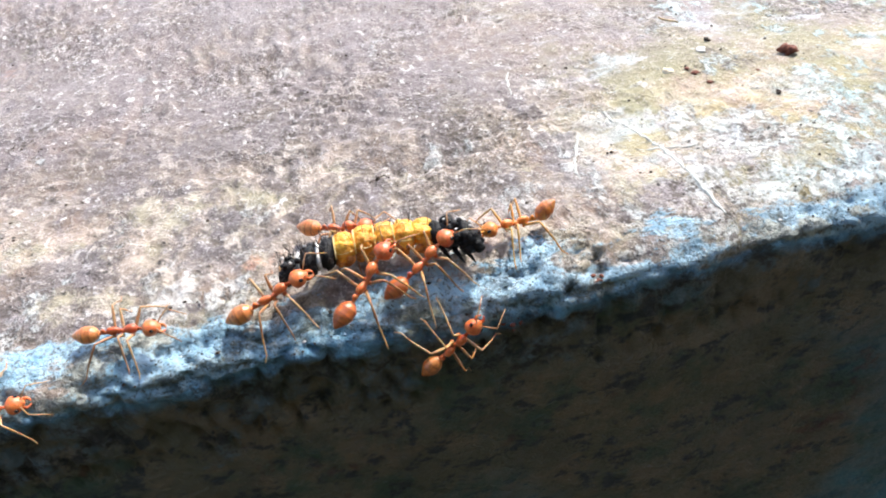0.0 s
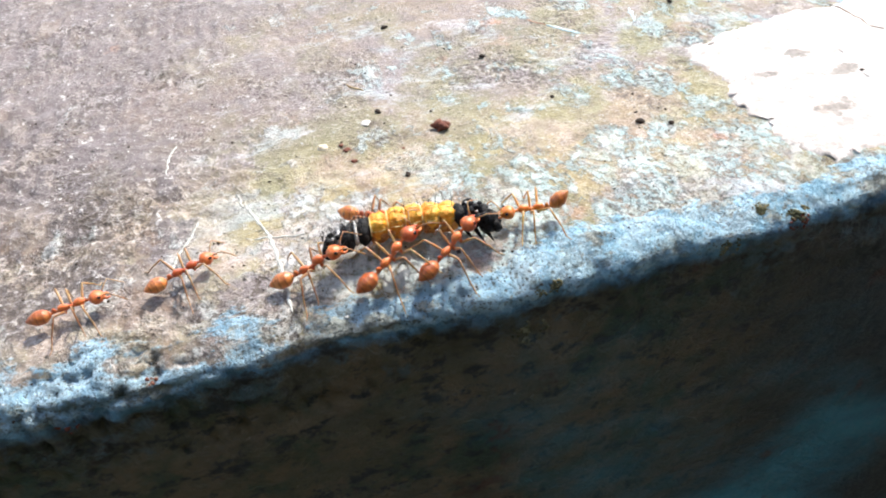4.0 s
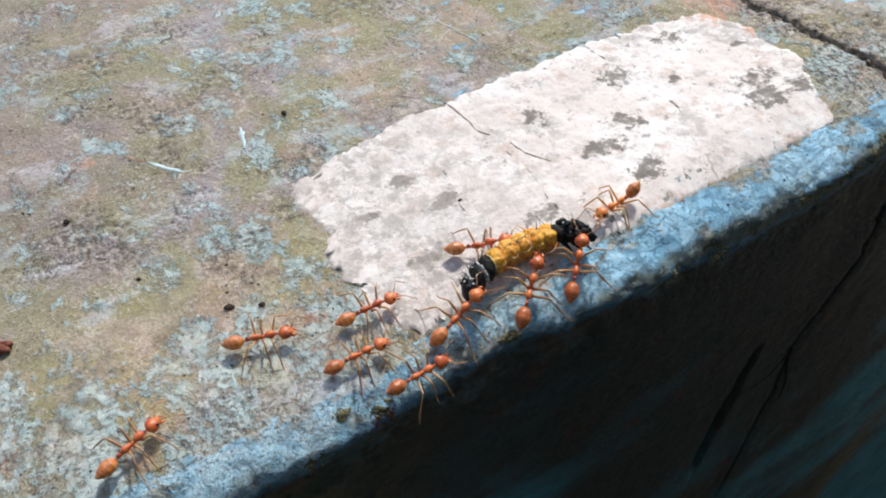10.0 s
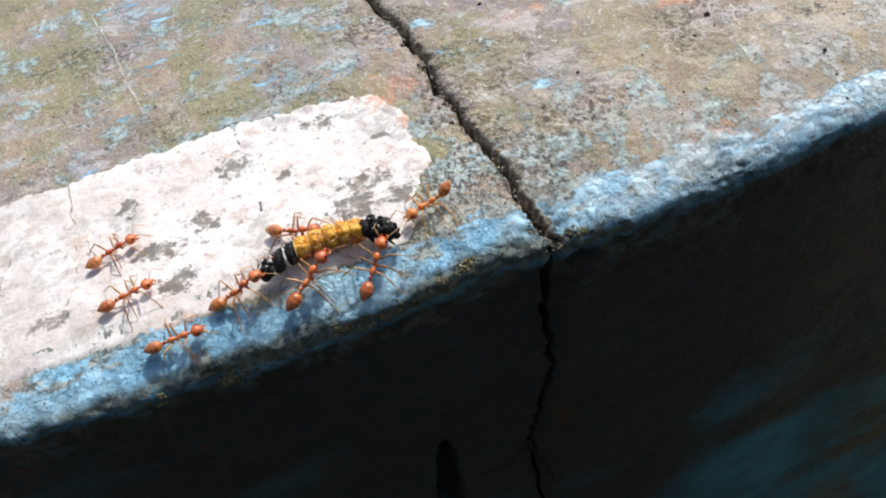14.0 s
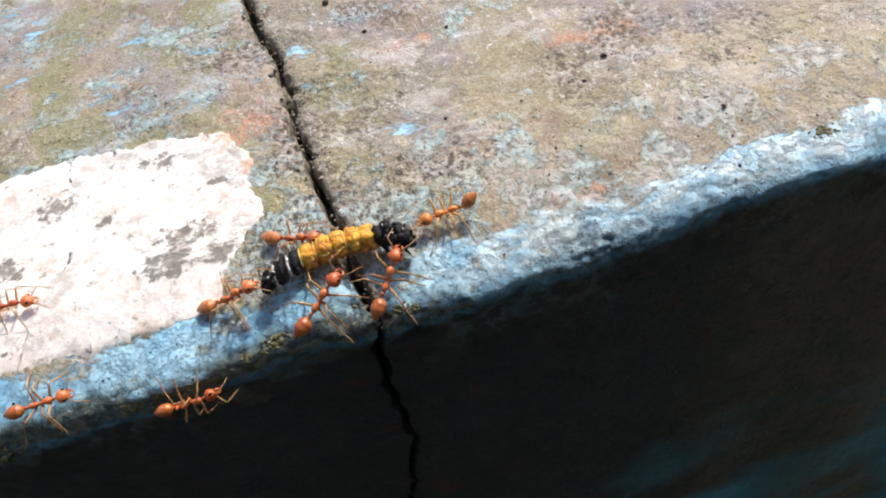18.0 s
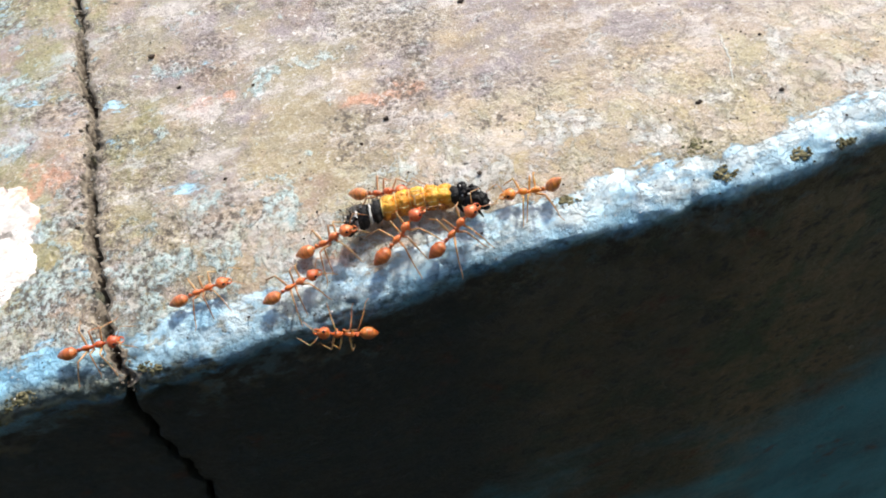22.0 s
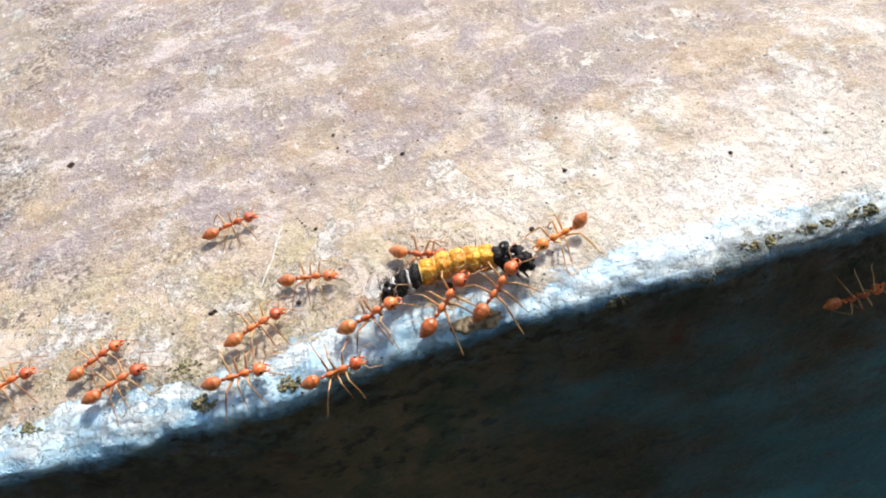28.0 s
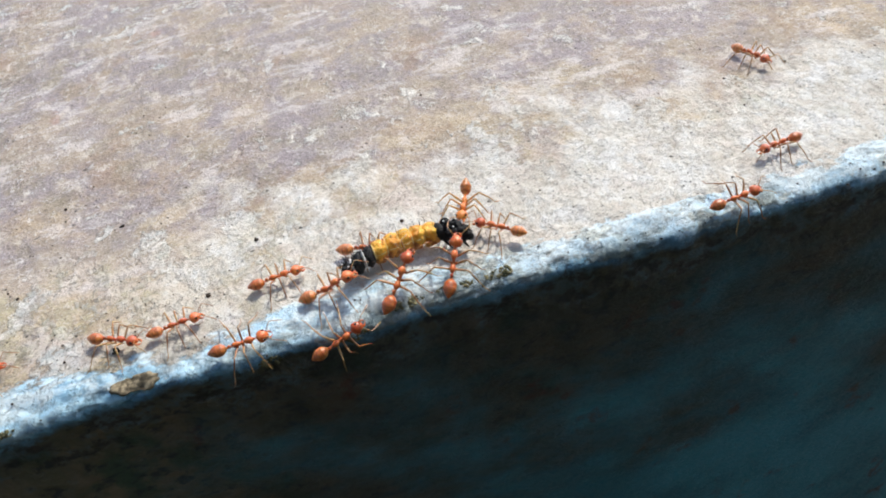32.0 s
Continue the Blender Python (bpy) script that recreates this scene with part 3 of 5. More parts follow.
# ---- the ledge ----
def profile(s):
    """The point (y, z) and the normal at s: millimetres inwards from the rounded edge, less than 0 over it and down the face."""
    turn = math.pi / 2 * EDGE
    if s >= 0:
        return (EDGE + s, 0.0), (0.0, 1.0)
    # a long gentle slope to 32 degrees, then a tight turn to the face
    slope, k = radians(32.0), min(1.0, -s / turn)
    a = slope * min(1.0, k / 0.74)
    r = 0.74 * 6.3 / slope
    y, z = EDGE - r * math.sin(a), r * math.cos(a) - r
    if k > 0.74:
        b = slope + (math.pi / 2 - slope) * (k - 0.74) / 0.26
        q = 0.26 * 6.3 / (math.pi / 2 - slope)
        y, z, a = y - q * (math.sin(b) - math.sin(slope)), z + q * (math.cos(b) - math.cos(slope)), b
    if s < -turn:
        d = -turn - s
        return (y, z - d - 2.5 * min(1.0, d / 8.0)), (-1.0, 0.0)
    return (y, z), (-math.sin(a), math.cos(a))


def sagged(x, y, z):
    """The edge sags and bulges a little on both sides of the crack."""
    ease = lambda u: min(1.0, max(0.0, u)) ** 2 * (3 - 2 * min(1.0, max(0.0, u)))
    w = ease((x - 125.0) / 60.0) * ease((292.0 - x) / 30.0) * min(1.0, max(0.0, (12.0 - y) / 11.5))
    v = (0.9 * ease((165.0 - x) / 40.0) + 0.3 * ease((100.0 - x) / 30.0) * ease((x + 30.0) / 35.0) + 1.0 * ease((x - 168.0) / 15.0) * ease((228.0 - x) / 25.0) + 1.5 * ease((x - 100.0) / 20.0) * ease((174.0 - x) / 20.0)) * min(1.0, max(0.0, (9.0 - y) / 9.0))
    return (x, y - 1.0 * w - 0.75 * v, z - 1.8 * w - v)


def pits_at(x, y, p):
    """The depth of the small hollows and crevices that weather has eaten into the top, deepest at the western end and round the crack."""
    west = min(1.0, max(0.0, (45.0 - x) / 35.0))
    worn = 0.16 + 0.52 * west + 0.16 * max(0.0, 1 - abs(x - 185.0) / 45.0)
    worn *= 0.35 + 1.3 * max(0.0, 0.35 + noise.noise(p * 0.06 + Vector((3, 8, 1))))
    creep = 1.0 - abs(noise.noise(Vector((x * 0.33, y * 0.52, p.z * 0.45 + 9.0)))) * 3.2
    pock = noise.noise(Vector((x * 0.75, y * 0.95, p.z * 0.8 + 4.0))) - 0.18
    grain = noise.noise(p * 1.05 + Vector((2, 5, 7)))
    return worn * (0.9 * max(0.0, creep) ** 2 + 1.9 * max(0.0, pock) - 0.38 * grain)


def rough_at(x, y, z):
    p = Vector((x, y, z))
    h = 0.55 * noise.noise(p * 0.045) + 0.22 * noise.noise(p * 0.21) + 0.09 * noise.noise(p * 0.8)
    if z > -12.0:
        h -= pits_at(x, y, p)
    chipped = min(1.0, max(0.0, (5.0 - y) / 3.0)) * min(1.0, max(0.0, (z + 14.0) / 8.0))
    if chipped > 0:
        h += chipped * (0.50 * noise.noise(p * 0.16 + Vector((5, 1, 2))) + 0.34 * noise.noise(p * 0.42 + Vector((1, 7, 3))) + 0.13 * noise.noise(p * 1.1))
    return h


def crack_at(s):
    """The crack's middle across the ledge and its half width."""
    knots = [(-110, 176), (-62, 174.5), (-50, 177), (-36, 179.5), (-22, 178.8), (-12, 179.6), (-6, 181.0), (-2, 180.2), (4, 179.2), (10, 179.0),
             (18, 177.6), (26, 176.8), (36, 177.2), (44, 176.6), (52, 175.4), (60, 173.6), (76, 172.6), (100, 169.0), (140, 166.0), (300, 158.0)]
    for (a, p), (b, q) in zip(knots, knots[1:]):
        if s <= b:
            m = p + (q - p) * max(0.0, (s - a) / (b - a))
            break
    else:
        m = knots[-1][1]
    m += 1.2 * noise.noise(Vector((0.3, s * 0.31, 2.0))) + 0.8 * noise.noise(Vector((4.3, s * 1.1, 2.0)))
    w = 0.64 if s > -4 else max(0.22, 0.62 + 0.006 * (s + 4))
    return m, w * (0.95 + 0.6 * noise.noise(Vector((9.0, s * 0.5, 1.0))) + 0.5 * noise.noise(Vector((3.0, s * 1.3, 6.0))))


def ledge_block(side):
    S = [300, 260, 220, 190, 165, 145, 128, 114] + [104 - 1.4 * i for i in range(44)] + [42.4 - 0.55 * i for i in range(78)]
    S += [-0.4 * i for i in range(1, 22)] + [-8.9 - 0.95 * i for i in range(60)] + [-68, -72, -78, -85, -95, -110, -130, -160, -200, -260, -340, -450, -600]
    if side < 0:
        X = [-700, -450, -300, -200, -150, -120, -100, -90, -82] + [-76 + 0.55 * i for i in range(450)] + [171.5 + 0.5 * i for i in range(14)]
    else:
        X = [178.5 + 0.5 * i for i in range(14)] + [185.5 + 0.55 * i for i in range(470)] + [446, 452, 460, 475, 500, 540, 600, 700, 850, 1100]
    verts, faces = [], []
    for s in S:
        m, w = crack_at(s)
        (y, z), (ny, nz) = profile(s)
        row = []
        for x in X:
            near = max(0.0, 1 - abs(x - 178) / 14.0)
            px = x + (m + side * w - 178.25) * near
            h = rough_at(px, y, z)
            if -EDGE * 1.6 < s < 3:
                h *= 1.3
            if z < -20:
                hollow = max(0.0, 1 - math.hypot((px - 157 - 0.08 * (z + 66)) / (2.6 + noise.noise(Vector((1, 2, z * 0.15)))), (z + 67) / 24.0))
                h -= 6.0 * min(1.0, 2.2 * hollow)
            rim = max(0.0, 1 - abs(px - m) / 2.6)
            h -= rim * (0.35 + 0.9 * abs(noise.noise(Vector((px * 0.9, s * 0.9, 3.0)))))
            row.append(sagged(px, y + ny * h, z + nz * h))
        lip = row[-1] if side < 0 else row[0]
        deep = (lip[0] - side * 0.35, lip[1] - ny * 9.0, lip[2] - nz * 9.0)
        mid = (lip[0] - side * 0.25 + 0.3 * noise.noise(Vector((s, 1, 1))), lip[1] - ny * 2.5, lip[2] - nz * 2.5)
        row = row + [mid, deep] if side < 0 else [deep, mid] + row
        verts += row
    n = len(X) + 2
    broken = []
    for i in range(len(S) - 1):
        for j in range(n - 1):
            faces.append((i * n + j, (i + 1) * n + j, (i + 1) * n + j + 1, i * n + j + 1))
            away = (n - 4 - j) if side < 0 else j - 2
            broken.append(S[i] > -8.0 and away < (0.7 if side > 0 else -0.4) + 1.6 * noise.noise(Vector((S[i] * 0.55, side * 3.0, 1.0))) + 0.9 * noise.noise(Vector((S[i] * 1.9, side * 5.0, 2.0))))
    return verts, faces, broken


ledge = tagged(new("wall_ledge"), "weathered concrete wall top with worn blue paint on its rounded edge", "wall", kind="structure")
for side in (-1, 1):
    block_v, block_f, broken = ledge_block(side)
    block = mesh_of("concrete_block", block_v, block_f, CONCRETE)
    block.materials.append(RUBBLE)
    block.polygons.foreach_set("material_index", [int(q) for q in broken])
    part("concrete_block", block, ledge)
core_v, core_f = [], []
for x in (-690, 1090):
    core_v += [(x, 300, -7.5), (x, 8.0, -7.5), (x, 8.0, -600), (x, 300, -600)]
core_f = [(0, 1, 5, 4), (1, 2, 6, 5), (2, 3, 7, 6), (3, 0, 4, 7), (0, 3, 2, 1), (4, 5, 6, 7)]
part("cement_core", mesh_of("cement_core", core_v, core_f, CORE, False), ledge, "grey crumbly cement inside the crack")

ground_v = [(-3e6, -3e6, -800), (3e6, -3e6, -800), (3e6, 3e6, -800), (-3e6, 3e6, -800)]
tagged(new("ground", mesh_of("ground", ground_v, [(0, 1, 2, 3)], GROUND, False)), "bare brown earth below the wall", "ground", kind="structure")
# Unseen wall, added to keep sky light off the ledge's face.
bx = [(-900, -420, -800), (1300, -420, -800), (1300, -420, 700), (-900, -420, 700), (-900, -560, -800), (1300, -560, -800), (1300, -560, 700), (-900, -560, 700)]
tagged(new("unseen_shade_wall", mesh_of("unseen_shade_wall", bx, [(0, 1, 2, 3), (7, 6, 5, 4), (3, 2, 6, 7), (0, 3, 7, 4), (1, 5, 6, 2), (0, 4, 5, 1)], SHADE_WALL, False)),
       "unseen dark wall added to shade the ledge's face", "wall", kind="structure")


def ledge_point(x, s, lift=0.0):
    (y, z), (ny, nz) = profile(s)
    h = rough_at(x, y, z) + lift
    return sagged(x, y + ny * h, z + nz * h)


# ---- paint patch ----
def white_patch(first, last):
    nx, ny = 152, 62
    verts, faces = [], []
    for j in range(ny + 1):
        v = j / ny
        for i in range(first, last + 1):
            u = i / nx
            far = 34.8 + 5.0 * min(1, u / 0.3) ** 0.7 - 3.2 * max(0, u - 0.76) / 0.24
            y = 5.0 + (far - 5.0) * v
            left = 88.4 + 2.2 * v * v + 3.5 * max(0, 0.25 - v) / 0.25
            right = 162.5 + 7.8 * min(1, v / 0.4) - 3.0 * max(0, v - 0.7) / 0.3
            x = left + (right - left) * u
            e = min(u * 80, (1 - u) * 80, v * 32, (1 - v) * 32)
            k = max(0, 1 - e / 4.0) * (1.3 if u < 0.06 else 0.9)
            q = Vector((x * 0.25, y * 0.25, 3))
            x += k * (1.6 * noise.noise(q) + 0.9 * noise.noise(q * 3.7) + 0.5 * noise.noise(q * 9))
            y += k * (1.0 * noise.noise(q + Vector((9, 9, 0))) * (0.3 if v < 0.2 else 1.3) + 0.8 * noise.noise(q * 3.7 + Vector((5, 2, 1))) + 0.5 * noise.noise(q * 9 + Vector((1, 2, 1))))
            seam = 1.7 * noise.noise(Vector((first * 0.31 if i == first else last * 0.31, v * 3.0, 5))) + 0.6 * noise.noise(Vector((i, v * 11.0, 5)))
            if i in (first, last) and 0 < i < nx:
                x += seam + (0.015 if i == first else -0.015)
            z = rough_at(x, y, 0) + 0.14 + 0.07 * noise.noise(Vector((x, y, 1)) * 0.6)
            if min(i, nx - i, j, ny - j) == 0:
                z -= 0.5
            verts.append(sagged(x, max(y, 4.6), z))
    n = last - first + 1
    for j in range(ny):
        for i in range(n - 1):
            faces.append((j * n + i, j * n + i + 1, (j + 1) * n + i + 1, (j + 1) * n + i))
    return verts, faces


patch = tagged(new("paint_patch"), "flaking white lime paint patch with grey mould, on the concrete", "paint patch")
for first, last in ((0, 36), (36, 57), (57, 104), (104, 152)):
    part("paint_flake", mesh_of("paint_flake", *white_patch(first, last), LIME), patch)


# ---- ants ----
def leg_mesh(front, reach):
    """A leg in its own space: from the hip outwards (+y), knee high, foot on the ground 1.55 mm below the hip."""
    knee = (0.42 * front * reach, 1.45 * reach, 1.25)
    shin = (1.00 * front * reach, 2.45 * reach, -0.30)
    foot = (1.28 * front * reach, 3.05 * reach, -1.42)
    toe = (1.50 * front * reach, 3.55 * reach, -1.52)
    thigh = tuple(0.5 * k for k in knee)
    pts = [(0, 0, 0), (0.1 * front, 0.30, 0.18), thigh, tuple(0.93 * k for k in knee), knee, tuple((a + b) / 2 for a, b in zip(knee, shin)), shin, foot, toe]
    return tube(pts, [0.20, 0.13, 0.155, 0.10, 0.085, 0.108, 0.078, 0.062, 0.045], 7)


def plated(u):
    """A gaster's outline, pointed behind, with the overlapping rims of its plates."""
    r = 1.05 + 0.12 * u - 0.55 * max(0, -u - 0.25) - 0.40 * max(0, u - 0.55)
    k = (u + 1.0) * 1.95
    return r * (0.955 + 0.06 * (k - math.floor(k)))


def build_ant(carrying, cocked=0.0, shell=None, limb=None):
    """An ant with the origin on the ground under its waist, looking along +x; carrying ones hold the head higher, cocked lifts the gaster by degrees."""
    up = 0.75 if carrying else 0.0
    shell, limb = shell or ANT_BODY, limb or ANT_LEG
    ant = new("weaver_ant")
    root = Vector((-1.95, 0, 1.58))
    turn = Euler((0, radians(cocked), 0)).to_matrix()
    v, f = ball((-3.18, 0, 1.52), (1.30, 0.80, 0.76), 34, 20, plated)
    v = [tuple(root + turn @ (Vector(q) - root)) for q in v]
    part("gaster", mesh_of("gaster", v, f, BACKLIT_GASTER if cocked else ANT_GASTER), ant, "glossy amber-brown banded gaster")
    scale = ball((-1.52, 0, 1.78), (0.24, 0.20, 0.36), 8, 10)
    waist = join(tube([(-2.1, 0, 1.52), (-1.85, 0, 1.56), (-1.5, 0, 1.62), (-1.2, 0, 1.60), (-0.95, 0, 1.62)], [0.13, 0.13, 0.18, 0.14, 0.16], 9), scale)
    part("petiole", mesh_of("petiole", *waist, shell), ant)
    rear = ball((-0.52, 0, 1.80), (0.68, 0.36, 0.43), 10, 12, lambda u: 1.0 - 0.22 * u)
    slim = tube([(-0.1, 0, 1.76), (0.25, 0, 1.68 + 0.2 * up), (0.7, 0, 1.78 + 0.4 * up)], [0.28, 0.17, 0.27], 10)
    bead = ball((1.08, 0, 1.88 + 0.62 * up), (0.66, 0.46, 0.46), 10, 12, lambda u: 1.0 + 0.10 * u - 0.3 * max(0, u - 0.4))
    neck = tube([(1.55, 0, 1.85 + 0.75 * up), (1.95, 0, 1.76 + 0.92 * up), (2.25, 0, 1.74 + up)], [0.22, 0.13, 0.18], 8)
    stubs = [ball((x, 0.27 * side, 1.45 + lift * up), (0.19, 0.21, 0.30), 6, 8) for x, lift in ((1.2, 0.5), (0.22, 0.2), (-0.55, 0.0)) for side in (1, -1)]
    part("thorax", mesh_of("thorax", *join(rear, slim, bead, neck, *stubs), shell), ant)
    hz = 1.74 + up
    skull = lambda u: 1.04 - 0.26 * u - 0.35 * max(0, u - 0.45) - 0.3 * max(0, -u - 0.62)
    v, f = ball((2.92, 0, hz), (0.84, 0.80, 0.66), 16, 20, skull)
    v = [(x - 0.16 * max(0.0, 1 - abs(y) / 0.35) * max(0.0, (2.55 - x)), y, z) for x, y, z in v]
    head = part("head", mesh_of("head", v, f, shell), ant)
    for side in (1, -1):
        part("eye", mesh_of("eye", *ball((3.05, 0.63 * side, hz + 0.28), (0.22, 0.15, 0.20), 7, 9), EYE), head, "black compound eye")
        jaw = tube([(3.48, 0.36 * side, hz - 0.12), (3.78, 0.44 * side, hz - 0.20), (4.02, 0.30 * side, hz - 0.26), (4.16, 0.06 * side, hz - 0.28)], [0.17, 0.15, 0.10, 0.03], 7)
        part("mandible", mesh_of("mandible", *jaw, shell), head)
        bend = (4.32, 1.30 * side, hz + 0.95)
        feeler = tube([(3.42, 0.28 * side, hz + 0.22), (3.85, 0.80 * side, hz + 0.65), bend, (4.75, 1.38 * side, hz + 0.55), (5.2, 1.42 * side, hz + 0.10), (5.75, 1.55 * side, hz - 0.45)], [0.07, 0.06, 0.055, 0.062, 0.062, 0.05], 6)
        part("antenna", mesh_of("antenna", *feeler, limb), head)
    hips = [(1.25, 0.30, 0.95), (0.25, 0.28, 0.1), (-0.55, 0.32, -0.95)]
    for k, (x, y, front) in enumerate(hips):
        for side in (1, -1):
            reach = (1.08, 1.02, 1.28)[k]
            v, f = leg_mesh(front, reach)
            if side < 0:
                v, f = [(a, -b, c) for a, b, c in v], [q[::-1] for q in f]
            part("leg", mesh_of("leg", v, f, limb), ant, "thin tan jointed leg", pose(x * MM, y * side * MM, 1.5 * MM))
    return ant


walker = build_ant(False)
tagged(walker, "orange-red weaver ant with long tan legs walking on the concrete", "ant", group="ants following the caterpillar")
followers = [walker] + [copy_thing(walker, pose(0, 0, 0)) for _ in range(17 - 1)]
for ant, size in zip(followers, (0.98, 0.95, 0.94, 0.97, 0.95, 0.96, 0.95, 0.98, 0.96, 0.9, 0.98, 0.95, 1.0, 0.95, 0.93, 0.96, 0.98)):
    ant.scale = (size, size, size)
bearer = build_ant(True)
tagged(bearer, "orange-red weaver ant gripping the caterpillar with its jaws", "ant", group="ants carrying the caterpillar")
carriers = [bearer] + [copy_thing(bearer, pose(0, 0, 0)) for _ in range(3)]
for ant, size in zip(carriers, (1.04, 1.10, 1.06, 1.02)):
    ant.scale = (size, size, size)
puller = build_ant(False, 42.0, ANT_BACKLIT, BACKLIT_LEG)
carriers.append(tagged(puller, "weaver ant tinted golden-orange by backlight, with raised gaster dragging the caterpillar's head", "ant", group="ants carrying the caterpillar"))


# ---- the caterpillar ----
def build_caterpillar():
    cat = tagged(new("caterpillar"), "limp yellow caterpillar with black bristly ends and white bands", "caterpillar")
    bend = lambda x: 1.35 - 0.034 * x * x + 0.012 * x
    wart = random.Random(5)

    def hump(x, length, r, material, name, label="", squash=0.95, lumps=0.07):
        v, f = ball((x, bend(x), 0), (length, r, r * squash), 12, 20)
        slope = -0.068 * x + 0.012
        out = []
        for a, b, c in v:
            q = Vector((a, b, c)) * 1.3
            k = 1 + lumps * noise.noise(q) + 0.6 * lumps * noise.noise(q * 2.7)
            out.append((a, bend(x) + slope * (a - x) + (b - bend(x)) * k, c * k))
        return part(name, mesh_of(name, out, f, material), cat, label)

    for i, x in enumerate((-3.3, -1.45, 0.4, 2.2, 3.9)):
        r = (1.46, 1.60, 1.58, 1.50, 1.36)[i]
        hump(x, 1.22, r, YELLOW, "yellow_segment", "plump orange-yellow body segment", 0.95, 0.30)
        for a in (0.30, 1.57, 2.84):
            pts = [(x + d, bend(x) + (-0.068 * x) * d + (r + 0.01) * math.sqrt(1 - (d / 1.27) ** 2) * math.cos(a), (r * 0.95 + 0.01) * math.sqrt(1 - (d / 1.27) ** 2) * math.sin(a)) for d in (-0.85, -0.45, 0, 0.45, 0.85)]
            part("pale_line", mesh_of("pale_line", *tube([(a1, b1 + wart.uniform(-0.07, 0.07), c1 + wart.uniform(-0.02, 0.05)) for a1, b1, c1 in pts], [0.02, 0.05, 0.075, 0.05, 0.02], 5), PALE_LINE), cat)
        ring = [(x - 0.95, bend(x - 0.95) + (r - 0.20) * math.cos(b), (r - 0.20) * 0.95 * math.sin(b)) for b in [math.pi * k / 10 for k in range(11)]]
        part("pale_ring", mesh_of("pale_ring", *tube(ring, [0.07] * 11, 5), PALE_LINE), cat)
        for side in (1, -1):
            for d, lo in ((-0.5, -0.45), (0.42, -0.52), (0.0, -1.15), (-0.62, -1.0)):
                k = wart.uniform(0.38, 0.56)
                v, f = ball((x + d + wart.uniform(-0.12, 0.12), bend(x) + (1.22 if lo > -0.9 else 0.95) * side, lo + wart.uniform(-0.12, 0.12)), (k, k * 0.9, k), 8, 10)
                v = [(p[0] + 0.14 * noise.noise(Vector(p) * 2.3), p[1], p[2] + 0.14 * noise.noise(Vector(p) * 2.3 + Vector((4, 0, 0)))) for p in v]
                part("tubercle", mesh_of("tubercle", v, f, ORANGE), cat)
            k = wart.uniform(0.5, 0.62)
            v, f = ball((x + wart.uniform(-0.2, 0.2), bend(x) + 0.60 * side, 0.72), (k * 1.7, k * 1.15, k), 10, 12)
            part("knob", mesh_of("knob", v, f, YELLOW), cat)
    for x, r in ((-8.55, 1.18), (-6.75, 1.46), (-4.95, 1.50)):
        hump(x, 0.98, r, BLACK_SKIN, "black_rear_segment", "black velvety rear segment", 0.95, 0.26)
    for x, r in ((-7.62, 1.12), (-5.84, 1.36)):
        hump(x, 0.30, r, WHITE_BAND, "white_ring", "broken white band", 0.95, 0.55)
    for x, a in ((6.05, 1.3), (6.9, 2.1), (7.2, 1.0), (8.2, 1.7), (8.4, 0.6), (6.1, 2.3), (-8.9, 1.2), (-8.2, 2.0), (-6.9, 0.9)):
        v, f = ball((x, bend(x) + 1.55 * math.cos(a), 1.55 * math.sin(a)), (0.15, 0.13, 0.13), 5, 7)
        part("white_spot", mesh_of("white_spot", v, f, WHITE_BAND), cat)
    for x, r in ((5.15, 1.28), (6.3, 1.36), (7.75, 1.66)):
        hump(x, 1.05, r, BLACK_SKIN, "black_front_segment", "black knobbly front segment", 0.95, 0.3)
    v, f = ball((8.15, bend(8.15) - 0.3, -0.1), (0.9, 1.15, 1.15), 14, 18)
    v = [tuple(Vector(q) * (1 + 0.06 * noise.noise(Vector(q) * 1.1) + 0.06 * noise.noise(Vector(q) * 2.9))) for q in v]
    part("head_capsule", mesh_of("head_capsule", v, f, BLACK_SKIN), cat, "black blunt head")
    for x, side, down in ((5.4, -1, -0.9), (6.5, -1, -1.0), (7.5, -1, -0.9), (5.6, 1, -0.9), (6.6, 1, -1.0), (8.1, 1, -0.8)):
        claw = tube([(x, bend(x) + 1.0 * side, down + 0.3), (x + 0.35, bend(x) + 1.75 * side, down - 0.1), (x + 0.75, bend(x) + 2.15 * side, down - 0.75)], [0.30, 0.20, 0.05], 7)
        part("true_leg", mesh_of("true_leg", *claw, BLACK_SKIN), cat, "short black hooked leg")
    for i in range(38):
        front = i < 24
        x = wart.uniform(6.0, 8.8) if front else wart.uniform(-9.0, -4.7)
        a = wart.uniform(-0.4, math.pi + 0.4)
        r = (1.40 if x < 8.2 else 0.95) if front else 1.25
        k = wart.uniform(0.32, 0.62) if front else wart.uniform(0.2, 0.4)
        v, f = ball((x, bend(x) + r * math.cos(a), r * math.sin(a)), (k, k, k), 6, 8)
        v = [(p[0] + 0.12 * noise.noise(Vector(p) * 3), p[1] + 0.12 * noise.noise(Vector(p) * 3 + Vector((7, 0, 0))), p[2]) for p in v]
        part("wart", mesh_of("wart", v, f, BLACK_SKIN), cat)
    hairs = []
    for i in range(170):
        rear = i % 5 != 0
        x = wart.choice((-8.6, -7.6, -6.7, -5.0)) + wart.uniform(-0.4, 0.4) if rear else wart.uniform(-4.0, 8.0)
        a = wart.uniform(0.05, math.pi - 0.05)
        n = Vector((wart.uniform(-0.5, 0.3), math.cos(a), math.sin(a))).normalized()
        p = Vector((x, bend(x), 0)) + n * 1.2
        ln = wart.uniform(0.7, 1.7) if rear else wart.uniform(1.0, 2.6)
